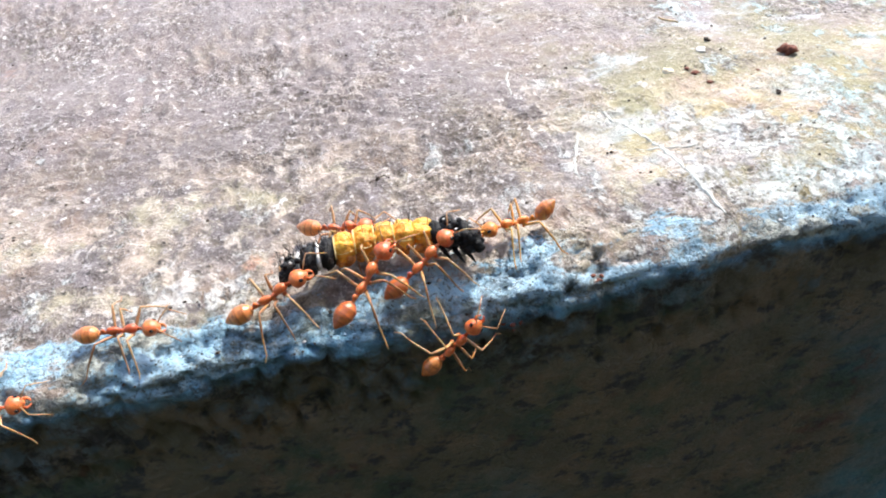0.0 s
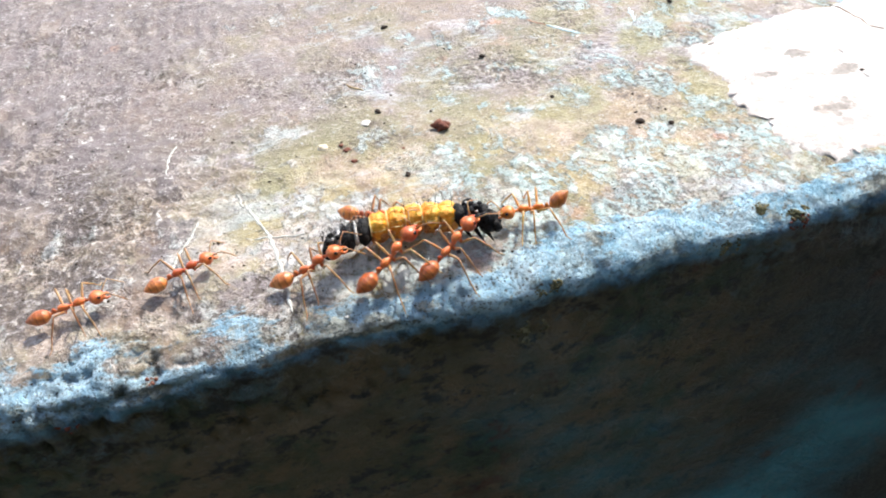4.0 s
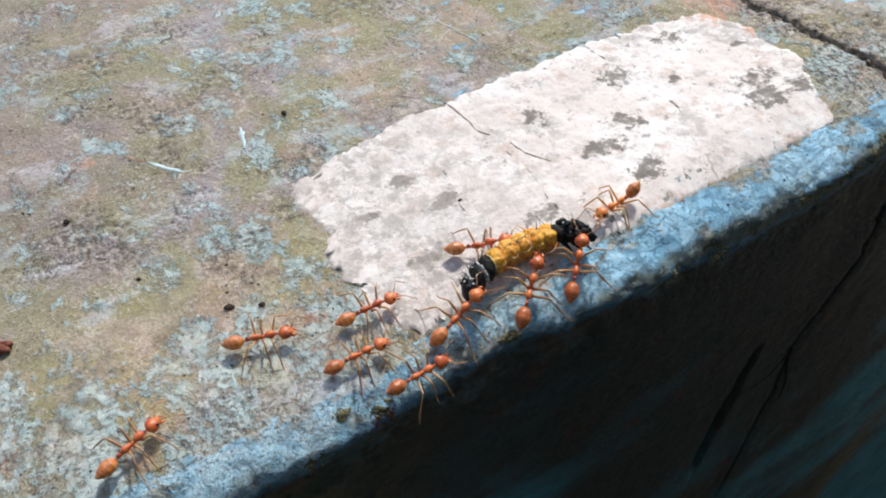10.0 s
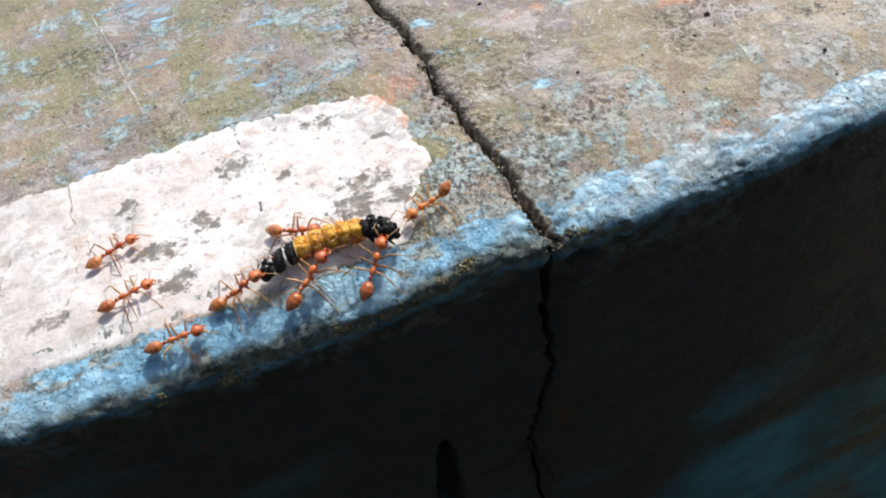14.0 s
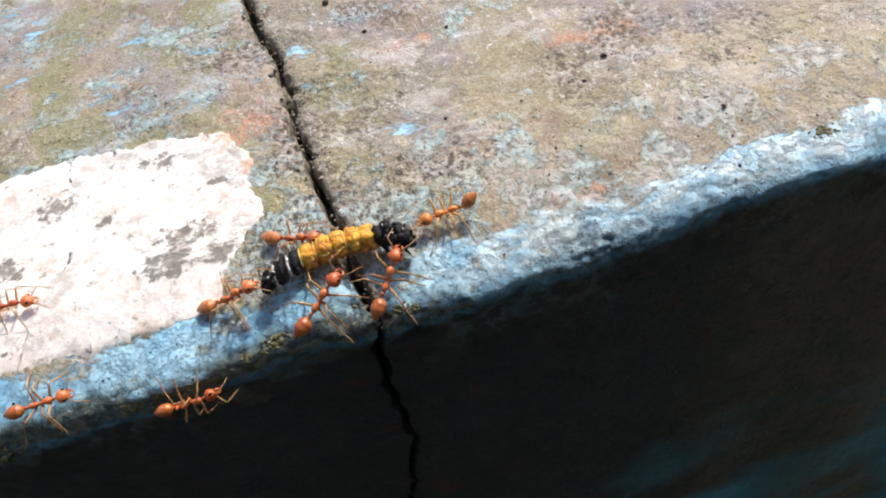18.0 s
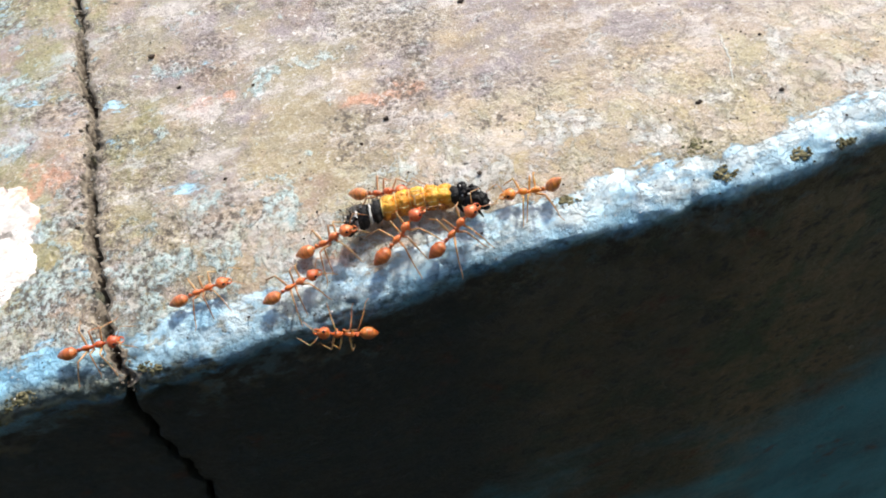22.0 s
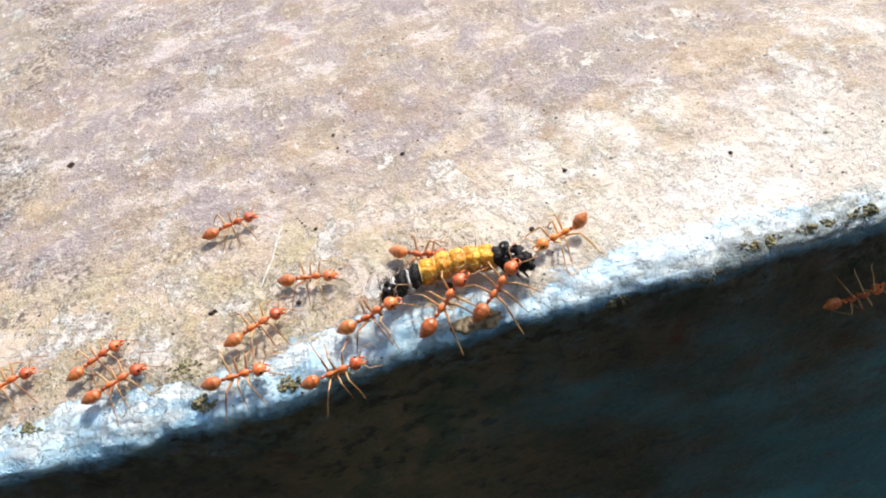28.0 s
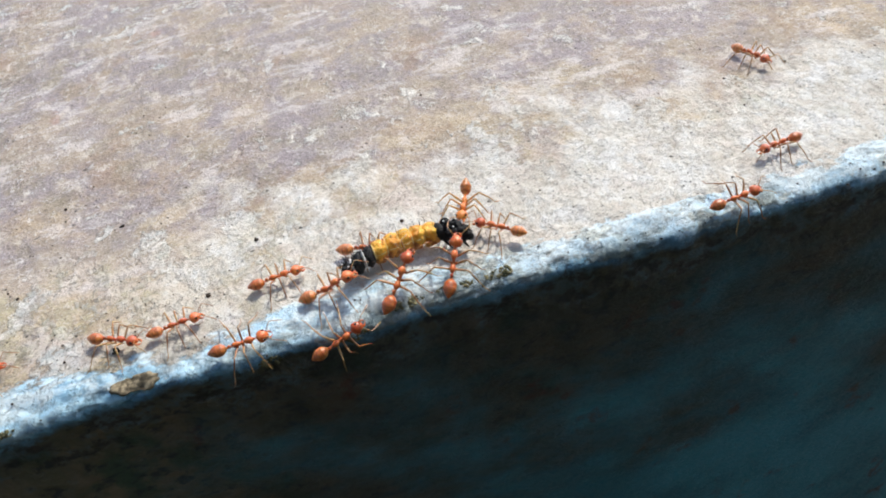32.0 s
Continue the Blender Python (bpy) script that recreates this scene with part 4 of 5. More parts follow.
        q = p + n * ln + Vector((wart.uniform(-0.4, 0.4), 0, wart.uniform(-0.3, 0.2)))
        hairs.append(tube([tuple(p), tuple((p + q) / 2 + Vector((0.08, 0, 0.05))), tuple(q)], [0.035, 0.022, 0.008], 4))
    part("bristles", mesh_of("bristles", *join(*hairs), HAIR), cat, "thin dark bristles")
    return cat


caterpillar = build_caterpillar()


# ---- small things on the ledge ----
def crumb_mesh(seed, r, flat=0.6):
    v, f = ball((0, 0, 0), (r, r, r * flat), 6, 8)
    out = []
    for a, b, c in v:
        q = Vector((a, b, c)) / r
        k = 1 + 0.75 * noise.noise(q * 1.3 + Vector((seed, 0, 0))) + 0.3 * noise.noise(q * 3.1 + Vector((0, seed, 0)))
        out.append((a * k, b * k, c * k))
    return out, f


def crumbs():
    spots = [(45.1, 35.7, .55), (45.4, 19.7, .45), (62.9, 45.1, .6), (75.7, 19.7, .7), (51.3, 60.9, .7), (107.9, 19.9, .4), (26.2, 99.3, .8), (46.2, 84.4, .9), (79.1, 18.1, .5),
             (-2.5, 19.7, .4), (221.5, 27.9, .6), (230.9, 11.4, .45), (197.1, 24.5, .4), (191.0, 50.7, .5), (186.5, 61.5, .8), (262.9, 12.7, .45), (277.6, 22.5, .35), (274.1, 10.5, .45), (292.7, 6.2, .7),
             (291.8, 34.2, .5), (312.5, 21.2, .5), (282.3, 42.3, .4), (263.3, 12.9, .4), (333.8, 16.1, .4), (217.0, 24.0, .4), (240.0, 52.0, .7), (305.0, 12.0, .5), (203.0, 45.0, .4), (68.0, 30.0, .4), (96.0, 50.0, .6)]
    for i, (x, y, r) in enumerate(spots):
        ob = new("soil_crumb", mesh_of("soil_crumb", *crumb_mesh(i * 1.7, r * 0.72), CRUMB))
        ob.matrix_basis = pose(x * MM, y * MM, (rough_at(x, y, 0) + r * 0.3) * MM, 0, 0, i * 47)
        tagged(ob, "small dark soil crumb lying on the concrete", "crumb", group="soil crumbs on the ledge")
    bits = [crumb_mesh(60 + i, 0.55, 0.8) for i in range(5)]
    moved = [([(a + dx, b + dy, c + dz) for a, b, c in v], f) for (v, f), (dx, dy, dz) in zip(bits, ((0, 0, 0), (0.7, 0.2, 0.1), (-0.6, 0.3, 0.15), (0.2, -0.4, 0.2), (-0.2, 0.5, 0.3)))]
    ob = tagged(new("bark_bit", mesh_of("bark_bit", *join(*moved), REDBIT)), "reddish-brown crumpled bit of bark on the concrete", "bark bit")
    ob.matrix_basis = pose(51.9 * MM, 27.9 * MM, (rough_at(51.9, 27.9, 0) + 0.3) * MM)
    for i, (x, y, r, material, name, label) in enumerate([(36.5, 29.8, 0.62, CREAM, "pebble", "small cream-coloured pebble lying on the concrete"), (42.9, 33.4, 0.75, PALE_GRIT, "lime_flake", "flat white flake of lime on the concrete")]):
        ob = tagged(new(name, mesh_of(name, *crumb_mesh(80 + i, r, 0.6 if i == 0 else 0.22), material)), label, name.replace("_", " "))
        ob.matrix_basis = pose(x * MM, y * MM, (rough_at(x, y, 0) + r * 0.15) * MM, 0, 0, 30)
    for i, (x, y, r) in enumerate([(39.4, 28.2, 0.6), (38.8, 29.3, 0.45), (39.8, 25.4, 0.5), (46.2, 25.4, 0.3)]):
        ob = tagged(new("crust_chip", mesh_of("crust_chip", *crumb_mesh(90 + i * 2.3, r * 0.75, 0.3), REDBIT)), "flat dark chip of crust on the concrete", "crust chip")
        ob.matrix_basis = pose(x * MM, y * MM, (rough_at(x, y, 0) + 0.05) * MM, 0, 0, i * 63)


crumbs()


def ribbon(points, width, seed, material, name, label, category, raised=0.0):
    """A thin raised line of paint, scratch dust or painted crack shade that follows the ledge; points are x and s."""
    verts, faces = [], []
    path = []
    for (x0, s0), (x1, s1) in zip(points, points[1:]):
        steps = max(2, int(math.hypot(x1 - x0, s1 - s0) / 0.5))
        path += [(x0 + (x1 - x0) * k / steps, s0 + (s1 - s0) * k / steps) for k in range(steps)]
    path.append(points[-1])
    for i, (x, q) in enumerate(path):
        a, b = path[max(i - 1, 0)], path[min(i + 1, len(path) - 1)]
        d = Vector((b[0] - a[0], b[1] - a[1])).normalized()
        wob = 0.35 * noise.noise(Vector((i * 0.35, seed, 0)))
        w = width * (0.55 + 0.9 * abs(noise.noise(Vector((i * 0.5, seed, 7))))) * min(1, (i + 1) / 4, (len(path) - i) / 4)
        for side, lift in ((-1, -0.12), (-0.6, 0.09), (0.6, 0.09), (1, -0.12)):
            verts.append(ledge_point(x - d.y * (w * side + wob), q + d.x * (w * side + wob), lift + raised))
    for i in range(len(path) - 1):
        for j in range(3):
            faces.append((i * 4 + j, i * 4 + j + 1, i * 4 + j + 5, i * 4 + j + 4))
    return tagged(new(name, mesh_of(name, verts, faces, material)), label, category)


white = "chalky white scratch line across the weathered concrete"
ribbon([(24.9, 18.8), (26.0, 15.3), (27.0, 12.8), (28.0, 9.8), (28.6, 5.8), (28.9, 1.7), (29.0, -2.5)], 0.34, 1, SCRATCH, "scratch", white, "scratch")
ribbon([(25.4, 10.0), (28.0, 9.2), (31.9, 8.3)], 0.18, 2, SCRATCH, "scratch", white, "scratch")
ribbon([(18.1, 33.1), (17.2, 30.7), (16.6, 26.9)], 0.26, 3, SCRATCH, "scratch", white, "scratch")
ribbon([(20.5, 14.8), (19.4, 12.1), (18.2, 9.8), (17.4, 6.4)], 0.26, 4, SCRATCH, "scratch", white, "scratch")
ribbon([(273.0, 20.8), (272.3, 18.2), (271.5, 15.3), (270.3, 12.2), (269.4, 9.9)], 0.22, 5, SCRATCH, "scratch", white, "scratch")
ribbon([(122.8, 83.8), (126.8, 67.7), (128.0, 58.2), (130.8, 44.8)], 0.2, 6, SCRATCH, "scratch", white, "scratch")
ribbon([(-3.6, 14.2), (-2.8, 14.9), (-1.9, 14.8), (-1.3, 14.2)], 0.16, 14, CRUMB, "plant_fibre", "dark curled bit of plant fibre on the concrete", "fibre")
ribbon([(75.3, 45.8), (77.6, 42.6), (79.6, 40.7)], 0.5, 7, PALE_BLUE, "paint_streak", "pale blue streak of old paint on the concrete", "paint streak")
ribbon([(42.3, 39.5), (44.2, 37.2)], 0.3, 31, STRAW, "straw", "short dry tan straw lying on the concrete", "straw", 0.1)
ribbon([(73.2, 48.6), (74.3, 47.0), (75.3, 45.9)], 0.32, 8, RUST, "straw", "short orange-tan straw stuck on the concrete", "straw")
seam = "thin brown crack line in the flaking white paint"
ribbon([(117.6, 34.6), (118.2, 29.0), (117.9, 26.6), (118.9, 24.2)], 0.2, 21, SEAM, "paint_crack", seam, "crack", 0.16)
ribbon([(120.2, 21.0), (120.6, 18.0), (122.4, 14.4)], 0.11, 22, SEAM, "paint_crack", seam, "crack", 0.16)
ribbon([(89.4, 45.9), (88.1, 41.0)], 0.55, 9, PALE_BLUE, "paint_streak", "pale blue streak of old paint on the concrete", "paint streak")


def moss_clump(x, s, wide, high, seed, material, name, label, category, count=110):
    """A low cushion of small knobs that follows the rounded edge."""
    r = random.Random(seed)
    pieces = []
    for i in range(count):
        a, d = r.uniform(0, 6.283), math.sqrt(r.random())
        px, ps = x + wide * d * math.cos(a), s + high * d * math.sin(a)
        k = r.uniform(0.07, 0.26) * (1.3 - 0.6 * d)
        if noise.noise(Vector((px * 0.7, ps * 0.7, seed))) < -0.12:
            continue
        v, f = crumb_mesh(seed + i * 1.3, k, 0.65)
        c = ledge_point(px, ps, 0.05 * k)
        pieces.append(([(a1 + c[0], b1 + c[1], c1 + c[2]) for a1, b1, c1 in v], f))
    return tagged(new(name, mesh_of(name, *join(*pieces), material)), label, category)


# Near-black strips laid on the face paint in the shade inside these cracks.
ribbon([(174.2, -60.5), (175.0, -66.0), (177.2, -73.2), (178.8, -83.0)], 0.45, 11, CRACK_SHADE, "hairline_crack", "dark branching crack down the face of the wall", "crack")
ribbon([(174.2, -62.5), (170.2, -67.8), (163.1, -67.3)], 0.35, 12, CRACK_SHADE, "hairline_crack", "dark branching crack down the face of the wall", "crack")
green = "dry olive-green moss cushion growing on the painted edge"
for i, (x, s, w, h) in enumerate([(55.2, -7.2, 1.6, 1), (76.2, -8.0, 1.3, 1.2), (84.9, -6.2, 1.5, 0.9), (80.5, -4.4, 1.2, 0.8), (102.0, -6.2, 2, 0.9), (154.9, -8.4, 2.4, 1.5), (159.5, -7.9, 2.8, 1.6), (164.5, -7.2, 2.6, 1.5), (168.5, -6.4, 2, 1.3), (150.9, -8.1, 2, 1.2), (135.0, -9.2, 2.4, 1.3), (125.5, -8.2, 2.2, 1), (183.9, -6.0, 1.8, 1), (271.4, -5.0, 1.5, 1.2), (277.5, -5.8, 1.6, 1.1), (261.2, -4.0, 1.7, 1.2), (259.1, 0.8, 2.4, 1.6), (311.7, -8.2, 1.6, 0.9), (330.2, -4.9, 3, 1), (322.9, -7.4, 2.2, 0.9), (344.4, -4.4, 2.6, 1), (337.5, -4.6, 2.6, 0.9), (240.4, -1.0, 2.2, 1), (53.0, -11.9, 2.2, 1.4)]):
    tagged(moss_clump(x, s, w, h, 100 + i * 7, MOSS, "moss_clump", green, "moss"), group="moss cushions along the edge")


def crust_plate(x, s, wide, high, seed, label):
    """A flat scab with a ragged, slightly lifted rim that follows the edge."""
    verts, faces, rings, segs = [], [], 7, 40
    for k in range(rings + 1):
        f = k / rings
        for j in range(segs):
            a = 2 * math.pi * j / segs
            c, d = math.cos(a), math.sin(a)
            r = 1 + 0.35 * noise.noise(Vector((c * 1.5, d * 1.5, seed))) + 0.22 * noise.noise(Vector((c * 5, d * 5, seed + 3)))
            px, ps = x + wide * r * f * c, s + high * r * f * d
            lift = 0.30 + 0.22 * noise.noise(Vector((px * 0.9, ps * 0.9, seed))) + 0.10 * noise.noise(Vector((px * 2.7, ps * 2.7, seed))) + 0.14 * f ** 4
            verts.append(ledge_point(px, ps, lift if k < rings else -0.25))
    for k in range(rings):
        for j in range(segs):
            q = (j + 1) % segs
            faces.append((k * segs + j, (k + 1) * segs + j, (k + 1) * segs + q, k * segs + q))
    return tagged(new("lichen_crust", mesh_of("lichen_crust", verts, faces, FLAKE)), label, "lichen")


crust_plate(294.8, -5.2, 3.5, 1.6, 501, "flat brown-olive lichen crust on the edge of the ledge")
moss_clump(85.2, -7.4, 1.9, 1.1, 502, REDBIT, "lichen_crust", "reddish brown crust clinging to the painted edge", "lichen", 40)
moss_clump(6.0, -9.0, 1.2, 0.6, 504, REDBIT, "lichen_crust", "reddish brown crust clinging to the painted edge", "lichen", 20)
moss_clump(14.4, -6.2, 0.9, 0.5, 503, REDBIT, "lichen_crust", "reddish brown crust clinging to the painted edge", "lichen", 16)


def grit_field(name, material, count, seed, low, high, small, large, label):
    """Countless loose grains, joined; kept off the white paint."""
    r = random.Random(seed)
    verts, faces = [], []
    for i in range(count):
        x = r.uniform(-70, 430)
        s = low + (high - low) * r.random() ** 1.3
        if 86 < x < 173 and -1 < s < 36 and r.random() < 0.9:
            continue
        if noise.noise(Vector((x * 0.05, s * 0.05, seed))) < r.uniform(-0.45, 0.25):
            continue
        k = r.uniform(small, large) * r.choice((0.7, 1.0, 1.0, 1.5))
        c = ledge_point(x, s, k * 0.25)
        o = len(verts)
        t = r.uniform(0, 3)
        for a, b, h in ((1, 0, 0), (0, 1, 0), (-1, 0, 0), (0, -1, 0), (0, 0, 0.8), (0, 0, -0.8)):
            q = k * r.uniform(0.6, 1.3)
            verts.append((c[0] + q * (a * math.cos(t) - b * math.sin(t)), c[1] + q * (a * math.sin(t) + b * math.cos(t)), c[2] + q * h))
        for f in ((0, 1, 4), (1, 2, 4), (2, 3, 4), (3, 0, 4), (1, 0, 5), (2, 1, 5), (3, 2, 5), (0, 3, 5)):
            faces.append(tuple(o + g for g in f))
    tagged(new(name, mesh_of(name, verts, faces, material, False)), label, "grit", kind="stuff")


grit_field("dark_grit", CRUMB, 4200, 21, -7, 75, 0.05, 0.17, "dark grains of soil scattered on the concrete")
grit_field("pale_grit", PALE_GRIT, 2600, 22, -6, 75, 0.05, 0.15, "pale grains of lime scattered on the concrete")


def crack_rubble():
    r = random.Random(9)
    pieces = []
    for i in range(460):
        s = r.uniform(-9, 95)
        m, w = crack_at(s)
        side = r.choice((-1, 1))
        k = r.uniform(0.04, 0.14) * r.choice((1, 1, 1.5, 2.4))
        x = m + side * (w + r.uniform(-0.5, 0.7) * (1 if r.random() < 0.8 else 2.4))
        v, f = crumb_mesh(i * 0.77, k, r.uniform(0.45, 0.9))
        inside = abs(x - m) < w
        c = ledge_point(x, s, -r.uniform(0.1, 1.3) if inside else -0.12)
        pieces.append(([(a + c[0], b + c[1], d + c[2]) for a, b, d in v], f))
    tagged(new("crack_rubble", mesh_of("crack_rubble", *join(*pieces), RUBBLE)), "pale grey cement crumbs lining the crack", "rubble", kind="stuff")


crack_rubble()

# ---- movement ----
def perch(x, s, heading):
    """The pose of a thing that stands on the ledge at x and s millimetres, turned by heading degrees in the surface."""
    (y, z), (ny, nz) = profile(s)
    lift = rough_at(x, y, z) * 0.5
    up = Vector((0, ny, nz))
    inward = Vector((0, nz, -ny))
    h = radians(heading)
    ahead = Vector((1, 0, 0)) * math.cos(h) + inward * math.sin(h)
    m = Matrix((ahead, up.cross(ahead), up)).transposed().to_4x4()
    m.translation = Vector(sagged(x, y + ny * lift, z + nz * lift)) * MM
    return m


def carried_at(x, s, heading):
    m = perch(x, max(s, -1.5), heading)
    return m @ pose(0, 0.5 * MM, 2.5 * MM, 0, 0, 3)


def gripping(x, s, heading):
    """As perch, with the forebody raised to the caterpillar's side."""
    return perch(x, s, heading) @ pose(0, 0, 0.4 * MM, 0, -13, 0)


def stride(ant, start, end, pace, phase):
    """Swings the six legs of a walking ant in two sets of three."""
    legs = [o for o in ant.children if o.name.startswith("leg")]
    for k, leg in enumerate(legs):
        home = leg.matrix_basis.copy()
        beat = phase + (0.5 if k in (0, 3, 4) else 0.0)
        side = 1 if k % 2 == 0 else -1
        rows = [(0.0, home)] if start > 0.3 else []
        t = start
        while t < end - 0.01:
            a = math.sin(2 * math.pi * (t * pace + beat))
            b = max(0.0, math.cos(2 * math.pi * (t * pace + beat)))
            rows.append((t, home @ pose(0, 0, 0, 7 * b * side, 0, 15 * a * side)))
            t += 0.2
        rows.append((32.0, home))
        walk(leg, rows)


def motions():
    walk(caterpillar, [(0, carried_at(-4.4, 0.1, -7)), (1, carried_at(8.4, 0.8, 4)), (2, carried_at(17.8, 0.3, -9)), (2.5, carried_at(24.9, 1.1, -9)), (3, carried_at(30.5, 1.6, -6)), (4, carried_at(42.9, 1.9, -9)), (4.5, carried_at(49.0, 1.5, -11)), (6.5, carried_at(71.8, 1.1, -13)), (7, carried_at(78.1, 1.4, -11)), (8, carried_at(89.1, 0.2, -10)), (9, carried_at(98.4, 1.1, -7)), (10, carried_at(108.1, 1.1, -4)), (11, carried_at(122.7, 1.6, -5)), (12, carried_at(132.3, 1.6, -11)), (13, carried_at(142.4, 1.2, -13)), (14, carried_at(152.6, 1.7, -5)), (14.5, carried_at(158.2, 1.3, -3)), (17, carried_at(172.0, -0.2, -4)), (18, carried_at(178.4, 1.1, -2)), (19, carried_at(187.8, 2.9, 4)), (20, carried_at(197.1, 5.0, 4)), (21, carried_at(208.6, 4.5, 1)), (22, carried_at(221.2, 2.2, -10)), (23, carried_at(232.7, 1.7, -4)), (24, carried_at(246.5, 1.8, -7)), (25, carried_at(259.4, 1.5, -9)), (25.5, carried_at(266.4, 1.3, -11)), (27.5, carried_at(289.9, 0.7, -12)), (28, carried_at(294.0, 1.2, -5)), (29, carried_at(305.1, 2.6, -1)), (30, carried_at(314.8, 2.8, -1)), (31, carried_at(324.6, 4.0, 10)), (32, carried_at(332.8, 2.6, 2))])
    walk(carriers[0], [(0, gripping(-14.5, -1.8, 7)), (1, gripping(-1.4, -2.0, 11)), (2, gripping(7.2, -0.5, -4)), (2.5, gripping(14.7, -0.2, -0)), (3, gripping(20.0, 0.2, 2)), (4, gripping(32.2, 0.7, -3)), (4.5, gripping(38.1, 0.8, -8)), (6.5, gripping(60.8, 0.4, 2)), (7, gripping(67.5, -0.0, 3)), (8, gripping(78.1, -0.5, 4)), (9, gripping(87.7, -0.8, 15)), (10, gripping(97.3, -1.4, 13)), (11, gripping(111.1, 0.1, 3)), (12, gripping(120.6, 1.2, -9)), (13, gripping(130.3, 0.3, 4)), (14, gripping(140.3, 0.5, 3)), (14.5, gripping(146.2, 0.3, 1)), (17, gripping(159.6, -0.2, -8)), (18, gripping(165.6, -0.2, -9)), (19, gripping(175.6, 0.6, -8)), (20, gripping(186.0, 2.3, 6)), (21, gripping(197.4, 2.4, -3)), (22, gripping(209.7, 1.7, -6)), (23, gripping(221.3, 0.5, -6)), (24, gripping(234.9, 0.9, -6)), (25, gripping(247.9, 0.8, -6)), (25.5, gripping(254.7, 0.7, -5)), (27.5, gripping(278.6, 0.0, -7)), (28, gripping(283.2, -1.1, 1)), (29, gripping(294.2, -0.8, 11)), (30, gripping(304.4, -0.5, 8)), (31, gripping(314.8, -1.5, 24)), (32, gripping(322.0, -0.4, -6))])
    walk(carriers[1], [(0, gripping(-6.2, -2.3, 41)), (1, gripping(7.2, -1.7, 44)), (2, gripping(15.5, -1.7, 31)), (2.5, gripping(22.7, -1.1, 28)), (3, gripping(28.3, -1.0, 33)), (4, gripping(40.2, -0.5, 29)), (4.5, gripping(46.2, -1.1, 26)), (6.5, gripping(69.0, -0.8, 25)), (7, gripping(76.0, -1.2, 40)), (8, gripping(86.8, -2.0, 34)), (9, gripping(96.4, -1.3, 36)), (10, gripping(106.3, -2.1, 43)), (11, gripping(119.9, -1.2, 34)), (12, gripping(129.3, -1.2, 31)), (13, gripping(138.9, -1.2, 25)), (14, gripping(149.2, -0.9, 32)), (14.5, gripping(154.7, -1.1, 23)), (17, gripping(169.6, -4.6, 40)), (18, gripping(175.3, -3.2, 34)), (19, gripping(185.5, -0.4, 42)), (20, gripping(195.8, 2.4, 46)), (21, gripping(207.3, 1.5, 50)), (22, gripping(218.7, -0.4, 28)), (23, gripping(230.5, -0.6, 35)), (24, gripping(244.0, -0.8, 27)), (25, gripping(256.5, -0.9, 25)), (25.5, gripping(263.2, -0.8, 19)), (27.5, gripping(287.0, -2.5, 27)), (28, gripping(292.0, -2.2, 36)), (29, gripping(303.0, -1.1, 42)), (30, gripping(313.0, 0.1, 40)), (31, gripping(323.4, 0.3, 60)), (32, gripping(330.9, -2.1, 49))])
    walk(carriers[2], [(0, gripping(-0.7, -1.7, 25)), (1, gripping(12.5, -0.6, 31)), (2, gripping(21.1, -2.2, 23)), (2.5, gripping(28.2, -1.5, 22)), (3, gripping(34.0, -0.8, 24)), (4, gripping(46.4, -1.1, 29)), (4.5, gripping(52.8, -1.9, 27)), (6.5, gripping(75.6, -2.2, 29)), (7, gripping(82.3, -2.1, 37)), (8, gripping(93.8, -2.9, 35)), (9, gripping(103.0, -1.9, 34)), (10, gripping(113.2, -1.7, 45)), (11, gripping(127.9, -2.1, 47)), (12, gripping(137.1, -2.0, 37)), (13, gripping(147.7, -3.4, 55)), (14, gripping(157.5, -2.0, 49)), (14.5, gripping(164.9, -3.3, 67)), (17, gripping(180.2, -5.3, 84)), (18, gripping(183.4, -2.7, 51)), (19, gripping(194.1, 0.1, 55)), (20, gripping(202.4, 3.4, 39)), (21, gripping(213.6, 2.8, 26)), (22, gripping(225.4, -1.9, 26)), (23, gripping(236.4, -0.5, 22)), (24, gripping(250.9, -1.2, 26)), (25, gripping(264.1, -2.4, 34)), (25.5, gripping(270.2, -1.7, 17)), (27.5, gripping(295.0, -4.4, 47)), (28, gripping(298.3, -2.2, 35)), (29, gripping(310.8, -2.0, 58)), (30, gripping(319.5, -1.1, 41)), (31, gripping(330.4, 1.6, 61)), (32, gripping(338.3, -1.8, 63))])
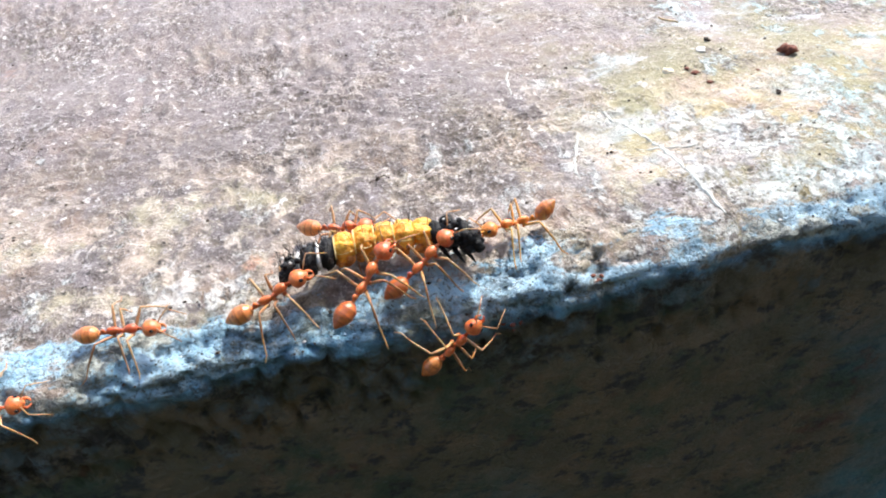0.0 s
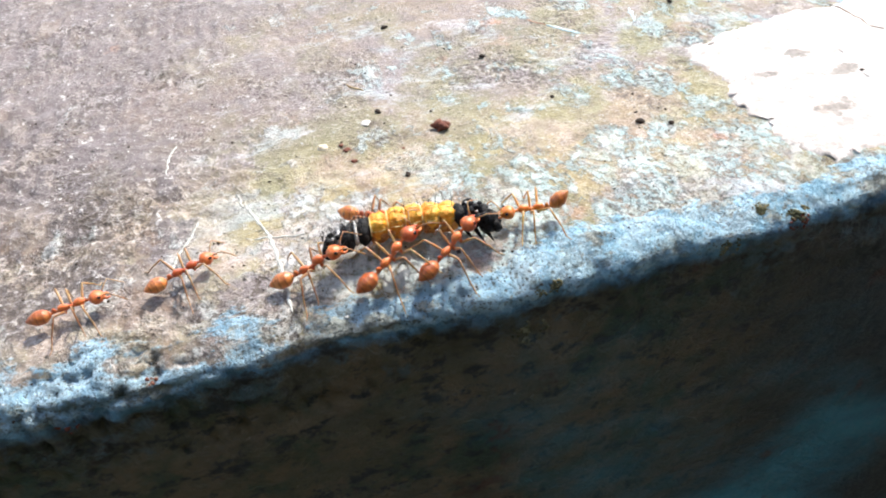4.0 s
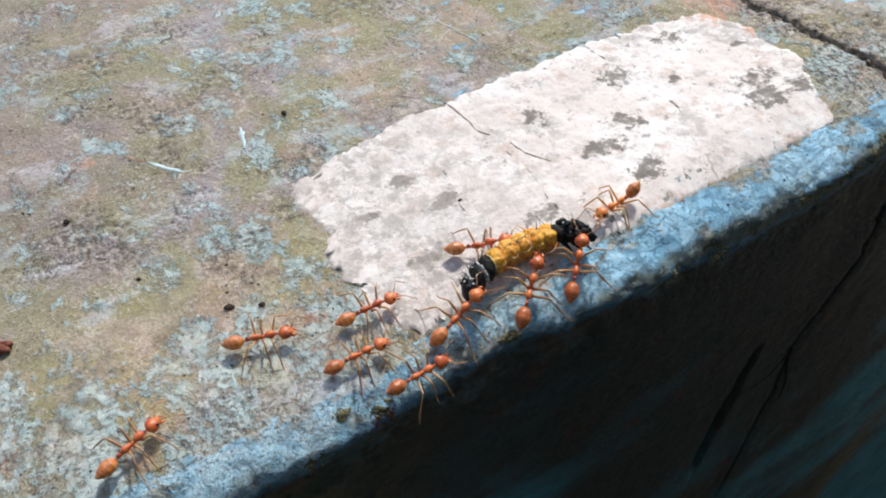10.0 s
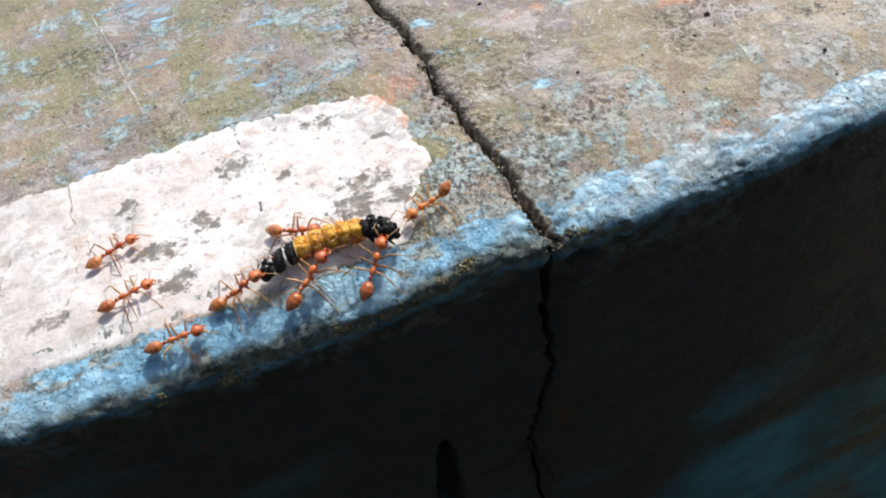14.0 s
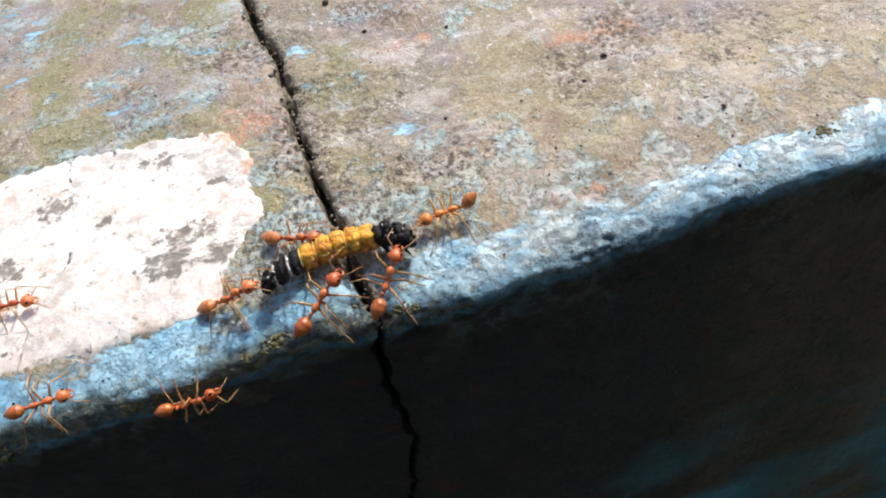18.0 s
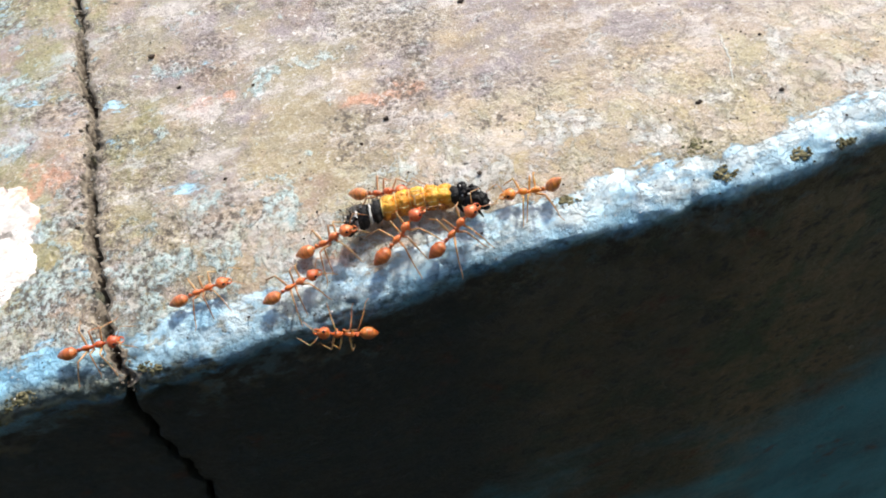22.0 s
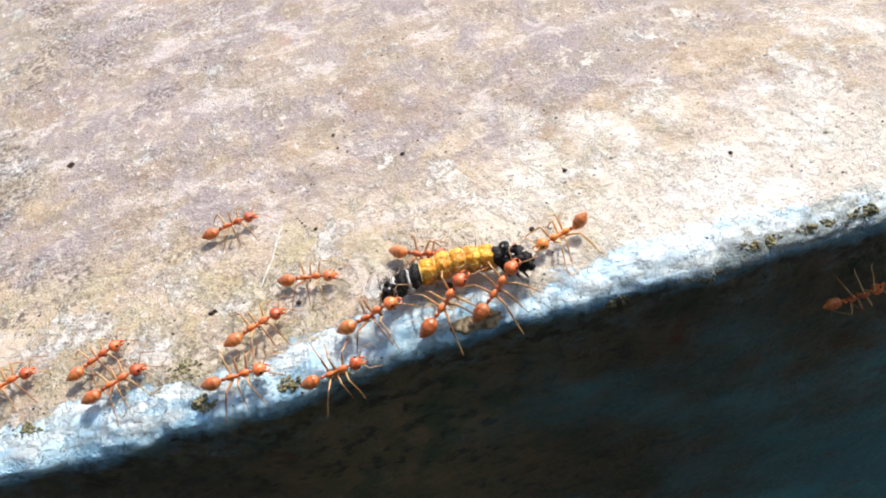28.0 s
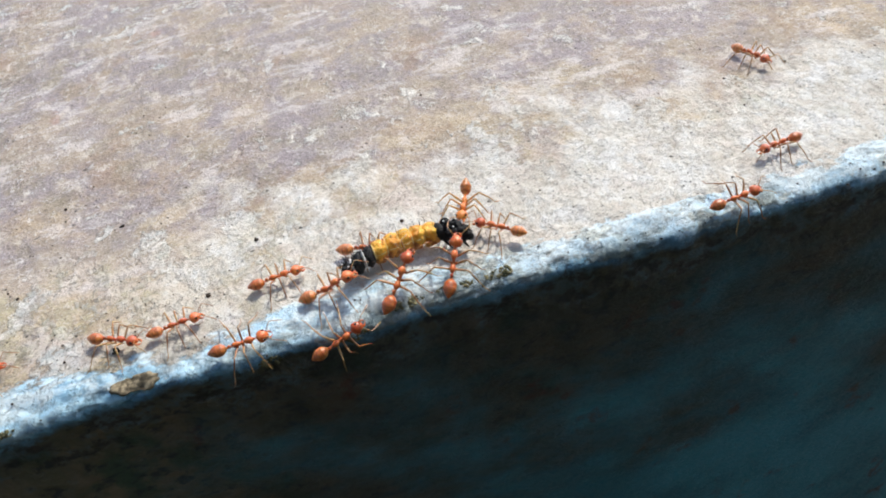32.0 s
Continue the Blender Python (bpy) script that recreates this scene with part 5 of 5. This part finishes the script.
    walk(carriers[3], [(0, perch(-7.8, 4.8, -30)), (1, perch(4.3, 5.4, -30)), (2, perch(15.6, 5.7, -50)), (2.5, perch(22.3, 6.2, -43)), (3, perch(27.0, 5.9, -37)), (4, perch(39.7, 6.2, -37)), (4.5, perch(45.3, 5.6, -36)), (6.5, perch(69.8, 6.4, -43)), (7, perch(75.2, 6.4, -38)), (8, perch(85.6, 4.3, -28)), (9, perch(95.7, 6.3, -32)), (10, perch(104.8, 5.4, -28)), (11, perch(119.4, 5.6, -35)), (12, perch(130.0, 5.8, -46)), (13, perch(139.4, 5.4, -38)), (14, perch(149.0, 5.8, -33)), (14.5, perch(154.2, 4.8, -29)), (17, perch(169.8, 4.6, -49)), (18, perch(173.8, 5.0, -30)), (19, perch(182.5, 5.9, -15)), (20, perch(191.9, 8.6, -19)), (21, perch(204.1, 8.1, -23)), (22, perch(217.5, 6.3, -26)), (23, perch(228.3, 5.7, -19)), (24, perch(242.8, 6.4, -31)), (25, perch(255.7, 6.4, -33)), (25.5, perch(263.4, 6.7, -33)), (27.5, perch(286.7, 6.2, -36)), (28, perch(290.4, 6.3, -34)), (29, perch(301.0, 7.6, -35)), (30, perch(310.6, 7.7, -28)), (31, perch(319.5, 7.7, -17)), (32, perch(327.8, 5.8, -20))])
    walk(carriers[4], [(0, perch(8.8, 0.8, -176)), (1, perch(22.0, 3.4, -173)), (2, perch(30.7, 2.0, -157)), (2.5, perch(38.1, 0.6, -186)), (3, perch(43.7, 2.1, -183)), (4, perch(56.3, 1.7, -185)), (4.5, perch(62.4, 2.4, -167)), (6.5, perch(86.0, 0.3, -177)), (7, perch(92.1, 1.2, -179)), (8, perch(103.9, 0.9, -171)), (9, perch(113.0, 3.0, -162)), (10, perch(123.5, 2.5, -173)), (11, perch(136.4, 4.2, -138)), (12, perch(147.5, 2.4, -158)), (13, perch(156.9, 1.2, -171)), (14, perch(167.0, 3.3, -162)), (14.5, perch(173.0, 3.0, -166)), (17, perch(186.1, 2.2, -154)), (18, perch(192.5, 2.7, -176)), (19, perch(202.2, 6.2, -166)), (20, perch(211.9, 7.6, -178)), (21, perch(223.5, 6.5, -176)), (22, perch(236.0, 0.5, -190)), (23, perch(247.1, 0.8, -199)), (24, perch(261.2, 1.7, -184)), (25, perch(273.9, 1.9, -175)), (25.5, perch(280.6, 1.4, -174)), (27.5, perch(302.4, 3.8, -138)), (28, perch(307.8, 3.5, -163)), (29, perch(319.2, 5.5, -162)), (30, perch(327.7, 7.1, -141)), (31, perch(337.7, 10.3, -159)), (32, perch(343.0, 9.7, -113))])
    walk(followers[0], [(0, perch(-0.1, -8.6, 43)), (0.5, perch(10.7, -6.3, 30)), (1, perch(22.9, -3.9, 17)), (1.5, perch(37.1, 0.5, 8)), (1.8, perch(60.8, 4.3, 8)), (2, perch(80.0, 6.5, 6)), (2.5, perch(122.0, 7.0, 4)), (3.2, perch(172.0, 6.0, 2)), (8, perch(360.0, 4.0, 0)), (32, perch(900.0, 2.0, 0))])
    walk(followers[1], [(0, perch(-28.1, -1.7, -10)), (1, perch(-14.0, -4.5, 7)), (2, perch(-7.1, -2.8, 5)), (2.5, perch(2.9, -2.3, 2)), (3, perch(8.8, -0.1, 18)), (4, perch(19.0, 4.7, 23)), (4.5, perch(19.5, 5.0, 18)), (6.5, perch(47.0, 0.9, 9)), (7, perch(53.0, 2.5, 19)), (8, perch(65.1, 2.3, -18)), (9, perch(78.1, 2.6, 10)), (10, perch(89.0, 4.6, -2)), (11, perch(105.0, 9.1, -5)), (12, perch(120.0, 13.0, 16)), (13, perch(124.0, 14.7, 20)), (14, perch(124.5, 14.5, 19)), (14.5, perch(132.0, 11.6, -9)), (17, perch(138.0, 7.9, -12)), (18, perch(138.5, 8.0, -6)), (19, perch(146.7, 2.4, -36)), (20, perch(151.5, 2.0, -5)), (21, perch(152.6, 2.8, -20)), (32, perch(153.5, 1.8, -20))])
    walk(followers[2], [(0, perch(-39.7, -5.9, 0)), (1, perch(-23.8, -5.8, -5)), (2, perch(-18.1, -2.2, 8)), (2.5, perch(-10.1, -1.5, 15)), (3, perch(-5.1, 2.7, 40)), (4, perch(7.9, 3.2, 9)), (4.5, perch(9.0, 5.5, 13)), (7, perch(30.0, 3.2, 10)), (8, perch(51.0, 1.1, 6)), (9, perch(66.0, 2.9, 16)), (10, perch(85.1, 0.2, -2)), (11, perch(101.1, 1.8, 12)), (12, perch(109.1, 2.0, -2)), (13, perch(114.7, 1.6, 16)), (14, perch(126.0, 5.3, 12)), (14.5, perch(135.9, 2.6, 1)), (17, perch(140.7, -2.3, 22)), (18, perch(142.0, -4.3, 1)), (19, perch(152.4, -7.4, -26)), (19.5, perch(161.1, -1.5, 20)), (20, perch(171.7, 0.6, 7)), (21, perch(182.6, 0.5, 5)), (22, perch(192.6, 0.7, 8)), (22.5, perch(190.2, 2.3, 2)), (23, perch(200.7, 3.0, -4)), (24, perch(217.6, 1.1, -2)), (25, perch(235.8, 4.7, -13)), (25.5, perch(242.8, 4.0, 4)), (27.5, perch(271.0, 8.9, -7)), (28, perch(276.0, 7.8, -13)), (29, perch(287.0, 6.5, -11)), (30, perch(299.0, 7.2, -2)), (31, perch(306.0, 6.4, -7)), (32, perch(315.0, 5.2, 5))])
    walk(followers[3], [(0, perch(-128.4, 9.0, 0)), (3, perch(-93.5, 9.0, 0)), (7, perch(-7.0, 9.0, 0)), (8, perch(22.0, 10.4, -18)), (9, perch(51.0, 4.2, -18)), (10, perch(77.0, 7.5, -20)), (11, perch(84.0, 3.5, -35)), (12, perch(83.5, 3.6, -16)), (13, perch(86.0, 2.0, 5)), (14.5, perch(104.6, -0.5, 5)), (17, perch(129.4, 0.7, 5)), (18, perch(130.2, 0.4, 5)), (32, perch(131.5, -1.0, 5))])
    walk(followers[4], [(0, perch(-131.4, 2.0, 0)), (3, perch(-96.5, 2.0, 0)), (7, perch(0.0, 2.0, 0)), (8, perch(24.9, 2.2, -2)), (9, perch(56.0, -3.5, -1)), (10, perch(89.9, -4.8, 2)), (11, perch(98.9, -5.3, 8)), (12, perch(105.1, -2.5, 0)), (13, perch(117.7, -2.0, 11)), (14, perch(130.8, -2.0, 1)), (14.5, perch(138.0, -4.4, -5)), (17, perch(154.1, -4.6, 6)), (18, perch(157.2, -8.1, 5)), (19, perch(170.0, -4.7, 1)), (20, perch(185.0, -3.9, 17)), (21, perch(198.0, -3.3, 6)), (22, perch(203.8, -1.8, 15)), (23, perch(217.9, -3.6, 6)), (24, perch(223.9, -3.9, 0)), (25, perch(224.2, -4.4, 5)), (25.5, perch(224.5, -4.2, 4)), (27.5, perch(263.1, -5.2, 4)), (28, perch(277.1, -5.8, 8)), (29, perch(298.0, -7.7, 2)), (30, perch(314.9, -7.5, 5)), (31, perch(340.9, -3.6, 15)), (31.4, perch(351.3, -0.8, 10)), (32, perch(378.1, -4.3, 5))])
    walk(followers[5], [(0, perch(-134.4, 1.0, 0)), (3, perch(-99.5, 1.0, 0)), (6, perch(-64.0, 1.0, 0)), (8, perch(11.8, 1.5, 0)), (9, perch(37.9, 1.4, 4)), (10, perch(61.0, 2.6, 22)), (11, perch(72.0, 2.2, 0)), (12, perch(73.9, 1.5, 0)), (32, perch(74.5, 1.0, 0))])
    walk(followers[6], [(0, perch(-137.4, -1.9, 0)), (3, perch(-102.5, -1.9, 0)), (6, perch(-67.0, -1.9, 0)), (9, perch(-34.8, -1.9, 0)), (12, perch(-1.0, -1.9, 0)), (15, perch(28.0, -1.9, 0)), (18, perch(45.4, -1.9, 0)), (21, perch(154.3, -0.4, 0)), (22, perch(178.5, -2.2, -2)), (22.5, perch(199.1, 4.8, 30)), (23, perch(212.0, 11.8, 30)), (24, perch(228.0, 11.7, -2)), (25, perch(243.0, 13.5, -6)), (25.5, perch(249.0, 13.6, -5)), (27.5, perch(266.0, 21.6, 7)), (28, perch(266.2, 21.5, 12)), (30, perch(266.3, 21.3, 11)), (30.4, perch(267.8, 20.6, -8)), (30.8, perch(280.0, 12.5, -36)), (31, perch(286.0, 8.5, -27)), (32, perch(293.0, 2.1, -27))])
    walk(followers[7], [(0, perch(-140.4, 6.0, 0)), (3, perch(-105.5, 6.0, 0)), (6, perch(-70.0, 6.0, 0)), (9, perch(-37.8, 6.0, 0)), (12, perch(-4.0, 6.0, 0)), (15, perch(25.0, 6.0, 0)), (18, perch(42.4, 6.0, 0)), (21, perch(72.6, 6.0, 0)), (23, perch(180.0, 6.0, 30)), (24, perch(204.0, 7.7, 39)), (25, perch(213.0, 11.4, 6)), (25.5, perch(234.0, 9.9, 31)), (27.5, perch(264.6, 1.5, 32)), (28, perch(268.8, 3.0, 22)), (29, perch(282.0, -1.0, 2)), (30, perch(294.0, -2.6, 5)), (31, perch(308.0, -7.1, -5)), (32, perch(321.1, -7.0, 22))])
    walk(followers[8], [(0, perch(-143.4, 3.7, 0)), (3, perch(-108.5, 3.7, 0)), (6, perch(-73.0, 3.7, 0)), (9, perch(-40.8, 3.7, 0)), (12, perch(-7.0, 3.7, 0)), (15, perch(22.0, 3.7, 0)), (18, perch(39.4, 3.7, 0)), (21, perch(69.6, 3.7, 0)), (23, perch(169.6, 3.7, 0)), (24, perch(194.5, 3.6, -21)), (25, perch(220.5, 2.4, 29)), (25.5, perch(222.5, 2.7, -13)), (27.5, perch(237.3, -0.6, 1)), (28, perch(251.4, 0.7, 22)), (29, perch(265.7, 2.1, 22)), (30, perch(274.8, 3.2, -5)), (31, perch(273.8, 3.7, 15)), (32, perch(274.6, 3.4, 10))])
    walk(followers[9], [(0, perch(-146.4, 8.0, 0)), (3, perch(-111.5, 8.0, 0)), (6, perch(-76.0, 8.0, 0)), (9, perch(-43.8, 8.0, 0)), (12, perch(-10.0, 8.0, 0)), (15, perch(19.0, 8.0, 0)), (18, perch(36.4, 8.0, 0)), (21, perch(66.6, 8.0, 0)), (25.5, perch(205.0, 8.0, 20)), (27.5, perch(247.7, 3.9, 31)), (28, perch(249.0, 4.3, 30)), (29, perch(267.0, 6.5, -17)), (30, perch(291.0, 4.1, -21)), (31, perch(292.0, 3.9, -3)), (32, perch(301.0, 1.8, 6))])
    walk(followers[10], [(0, perch(-149.4, -3.0, 0)), (3, perch(-114.5, -3.0, 0)), (6, perch(-79.0, -3.0, 0)), (9, perch(-46.8, -3.0, 0)), (12, perch(-13.0, -3.0, 0)), (15, perch(16.0, -3.0, 0)), (18, perch(33.4, -3.0, 0)), (21, perch(63.6, -3.0, 0)), (25.5, perch(190.0, -3.0, 0)), (27.5, perch(249.4, -0.7, 1)), (28, perch(265.8, -2.5, 1)), (29, perch(268.9, -4.2, -6)), (30, perch(287.1, -4.7, 0)), (31, perch(296.1, -5.2, 9)), (32, perch(309.1, -4.5, 2))])
    walk(followers[11], [(0, perch(-152.4, 0.0, 0)), (3, perch(-117.5, 0.0, 0)), (6, perch(-82.0, 0.0, 0)), (9, perch(-49.8, 0.0, 0)), (12, perch(-16.0, 0.0, 0)), (15, perch(13.0, 0.0, 0)), (18, perch(30.4, 0.0, 0)), (21, perch(60.6, 0.0, 0)), (25.5, perch(180.0, 0.0, 0)), (27.5, perch(227.1, 1.5, 10)), (28, perch(237.6, 4.3, 17)), (29, perch(245.0, 9.7, 36)), (30, perch(250.0, 7.0, -20)), (31, perch(243.0, 5.5, 0)), (32, perch(245.0, 4.5, 5))])
    walk(followers[12], [(0, perch(340.0, 4.0, 170)), (19.5, perch(330.0, 4.0, 170)), (20.5, perch(226.0, -0.4, 160)), (21, perch(222.3, 0.1, 142)), (21.5, perch(219.4, -5.8, 160)), (22, perch(208.3, -8.1, 150)), (22.5, perch(199.2, -5.6, 160)), (23, perch(187.6, -2.8, 165)), (24, perch(165.0, -2.0, 175)), (32, perch(60.0, -2.0, 175))])
    walk(followers[13], [(0, perch(520.0, 6.0, 180)), (28.5, perch(480.0, 6.0, 180)), (30.2, perch(370.7, 2.6, 190)), (30.5, perch(351.3, 2.9, 180)), (31, perch(344.0, 3.6, 150)), (32, perch(346.0, 3.0, 140))])
    walk(followers[14], [(0, perch(560.0, 3.0, 185)), (30.5, perch(425.0, 3.0, 185)), (32, perch(389.0, 3.4, 189))])
    walk(followers[15], [(0, perch(600.0, 50.0, 220)), (31, perch(440.0, 50.0, 220)), (32, perch(399.0, 27.0, 288))])
    walk(followers[16], [(0, perch(420.0, -95.0, 165)), (22.6, perch(410.0, -92.0, 165)), (23.4, perch(330.0, -66.0, 160)), (23.8, perch(295.8, -49.5, 165)), (24, perch(289.9, -47.0, 160)), (24.4, perch(288.9, -46.9, 250)), (25, perch(295.9, -45.9, 340)), (25.5, perch(296.9, -42.6, 380)), (27.5, perch(329.9, -27.6, 380)), (28, perch(343.9, -16.2, 370)), (29, perch(390.0, -18.0, 360)), (32, perch(470.0, -14.0, 360))])
    spans = [(0, 3), (0, 21), (0, 32), (7, 18), (7, 32), (8, 12.5), (21, 32), (23, 32), (23, 32), (26.5, 32), (26.5, 32), (26.5, 32), (19.5, 24), (29, 32), (30, 32), (31, 32), (22, 30)]
    for i, (ant, (start, end)) in enumerate(zip(followers, spans)):
        stride(ant, start, end, 1.7 + 0.11 * (i % 4), 0.37 * i)
    for i, ant in enumerate(carriers):
        stride(ant, 0.0, 32.0, 0.9 + 0.07 * i, 0.21 * i)


motions()
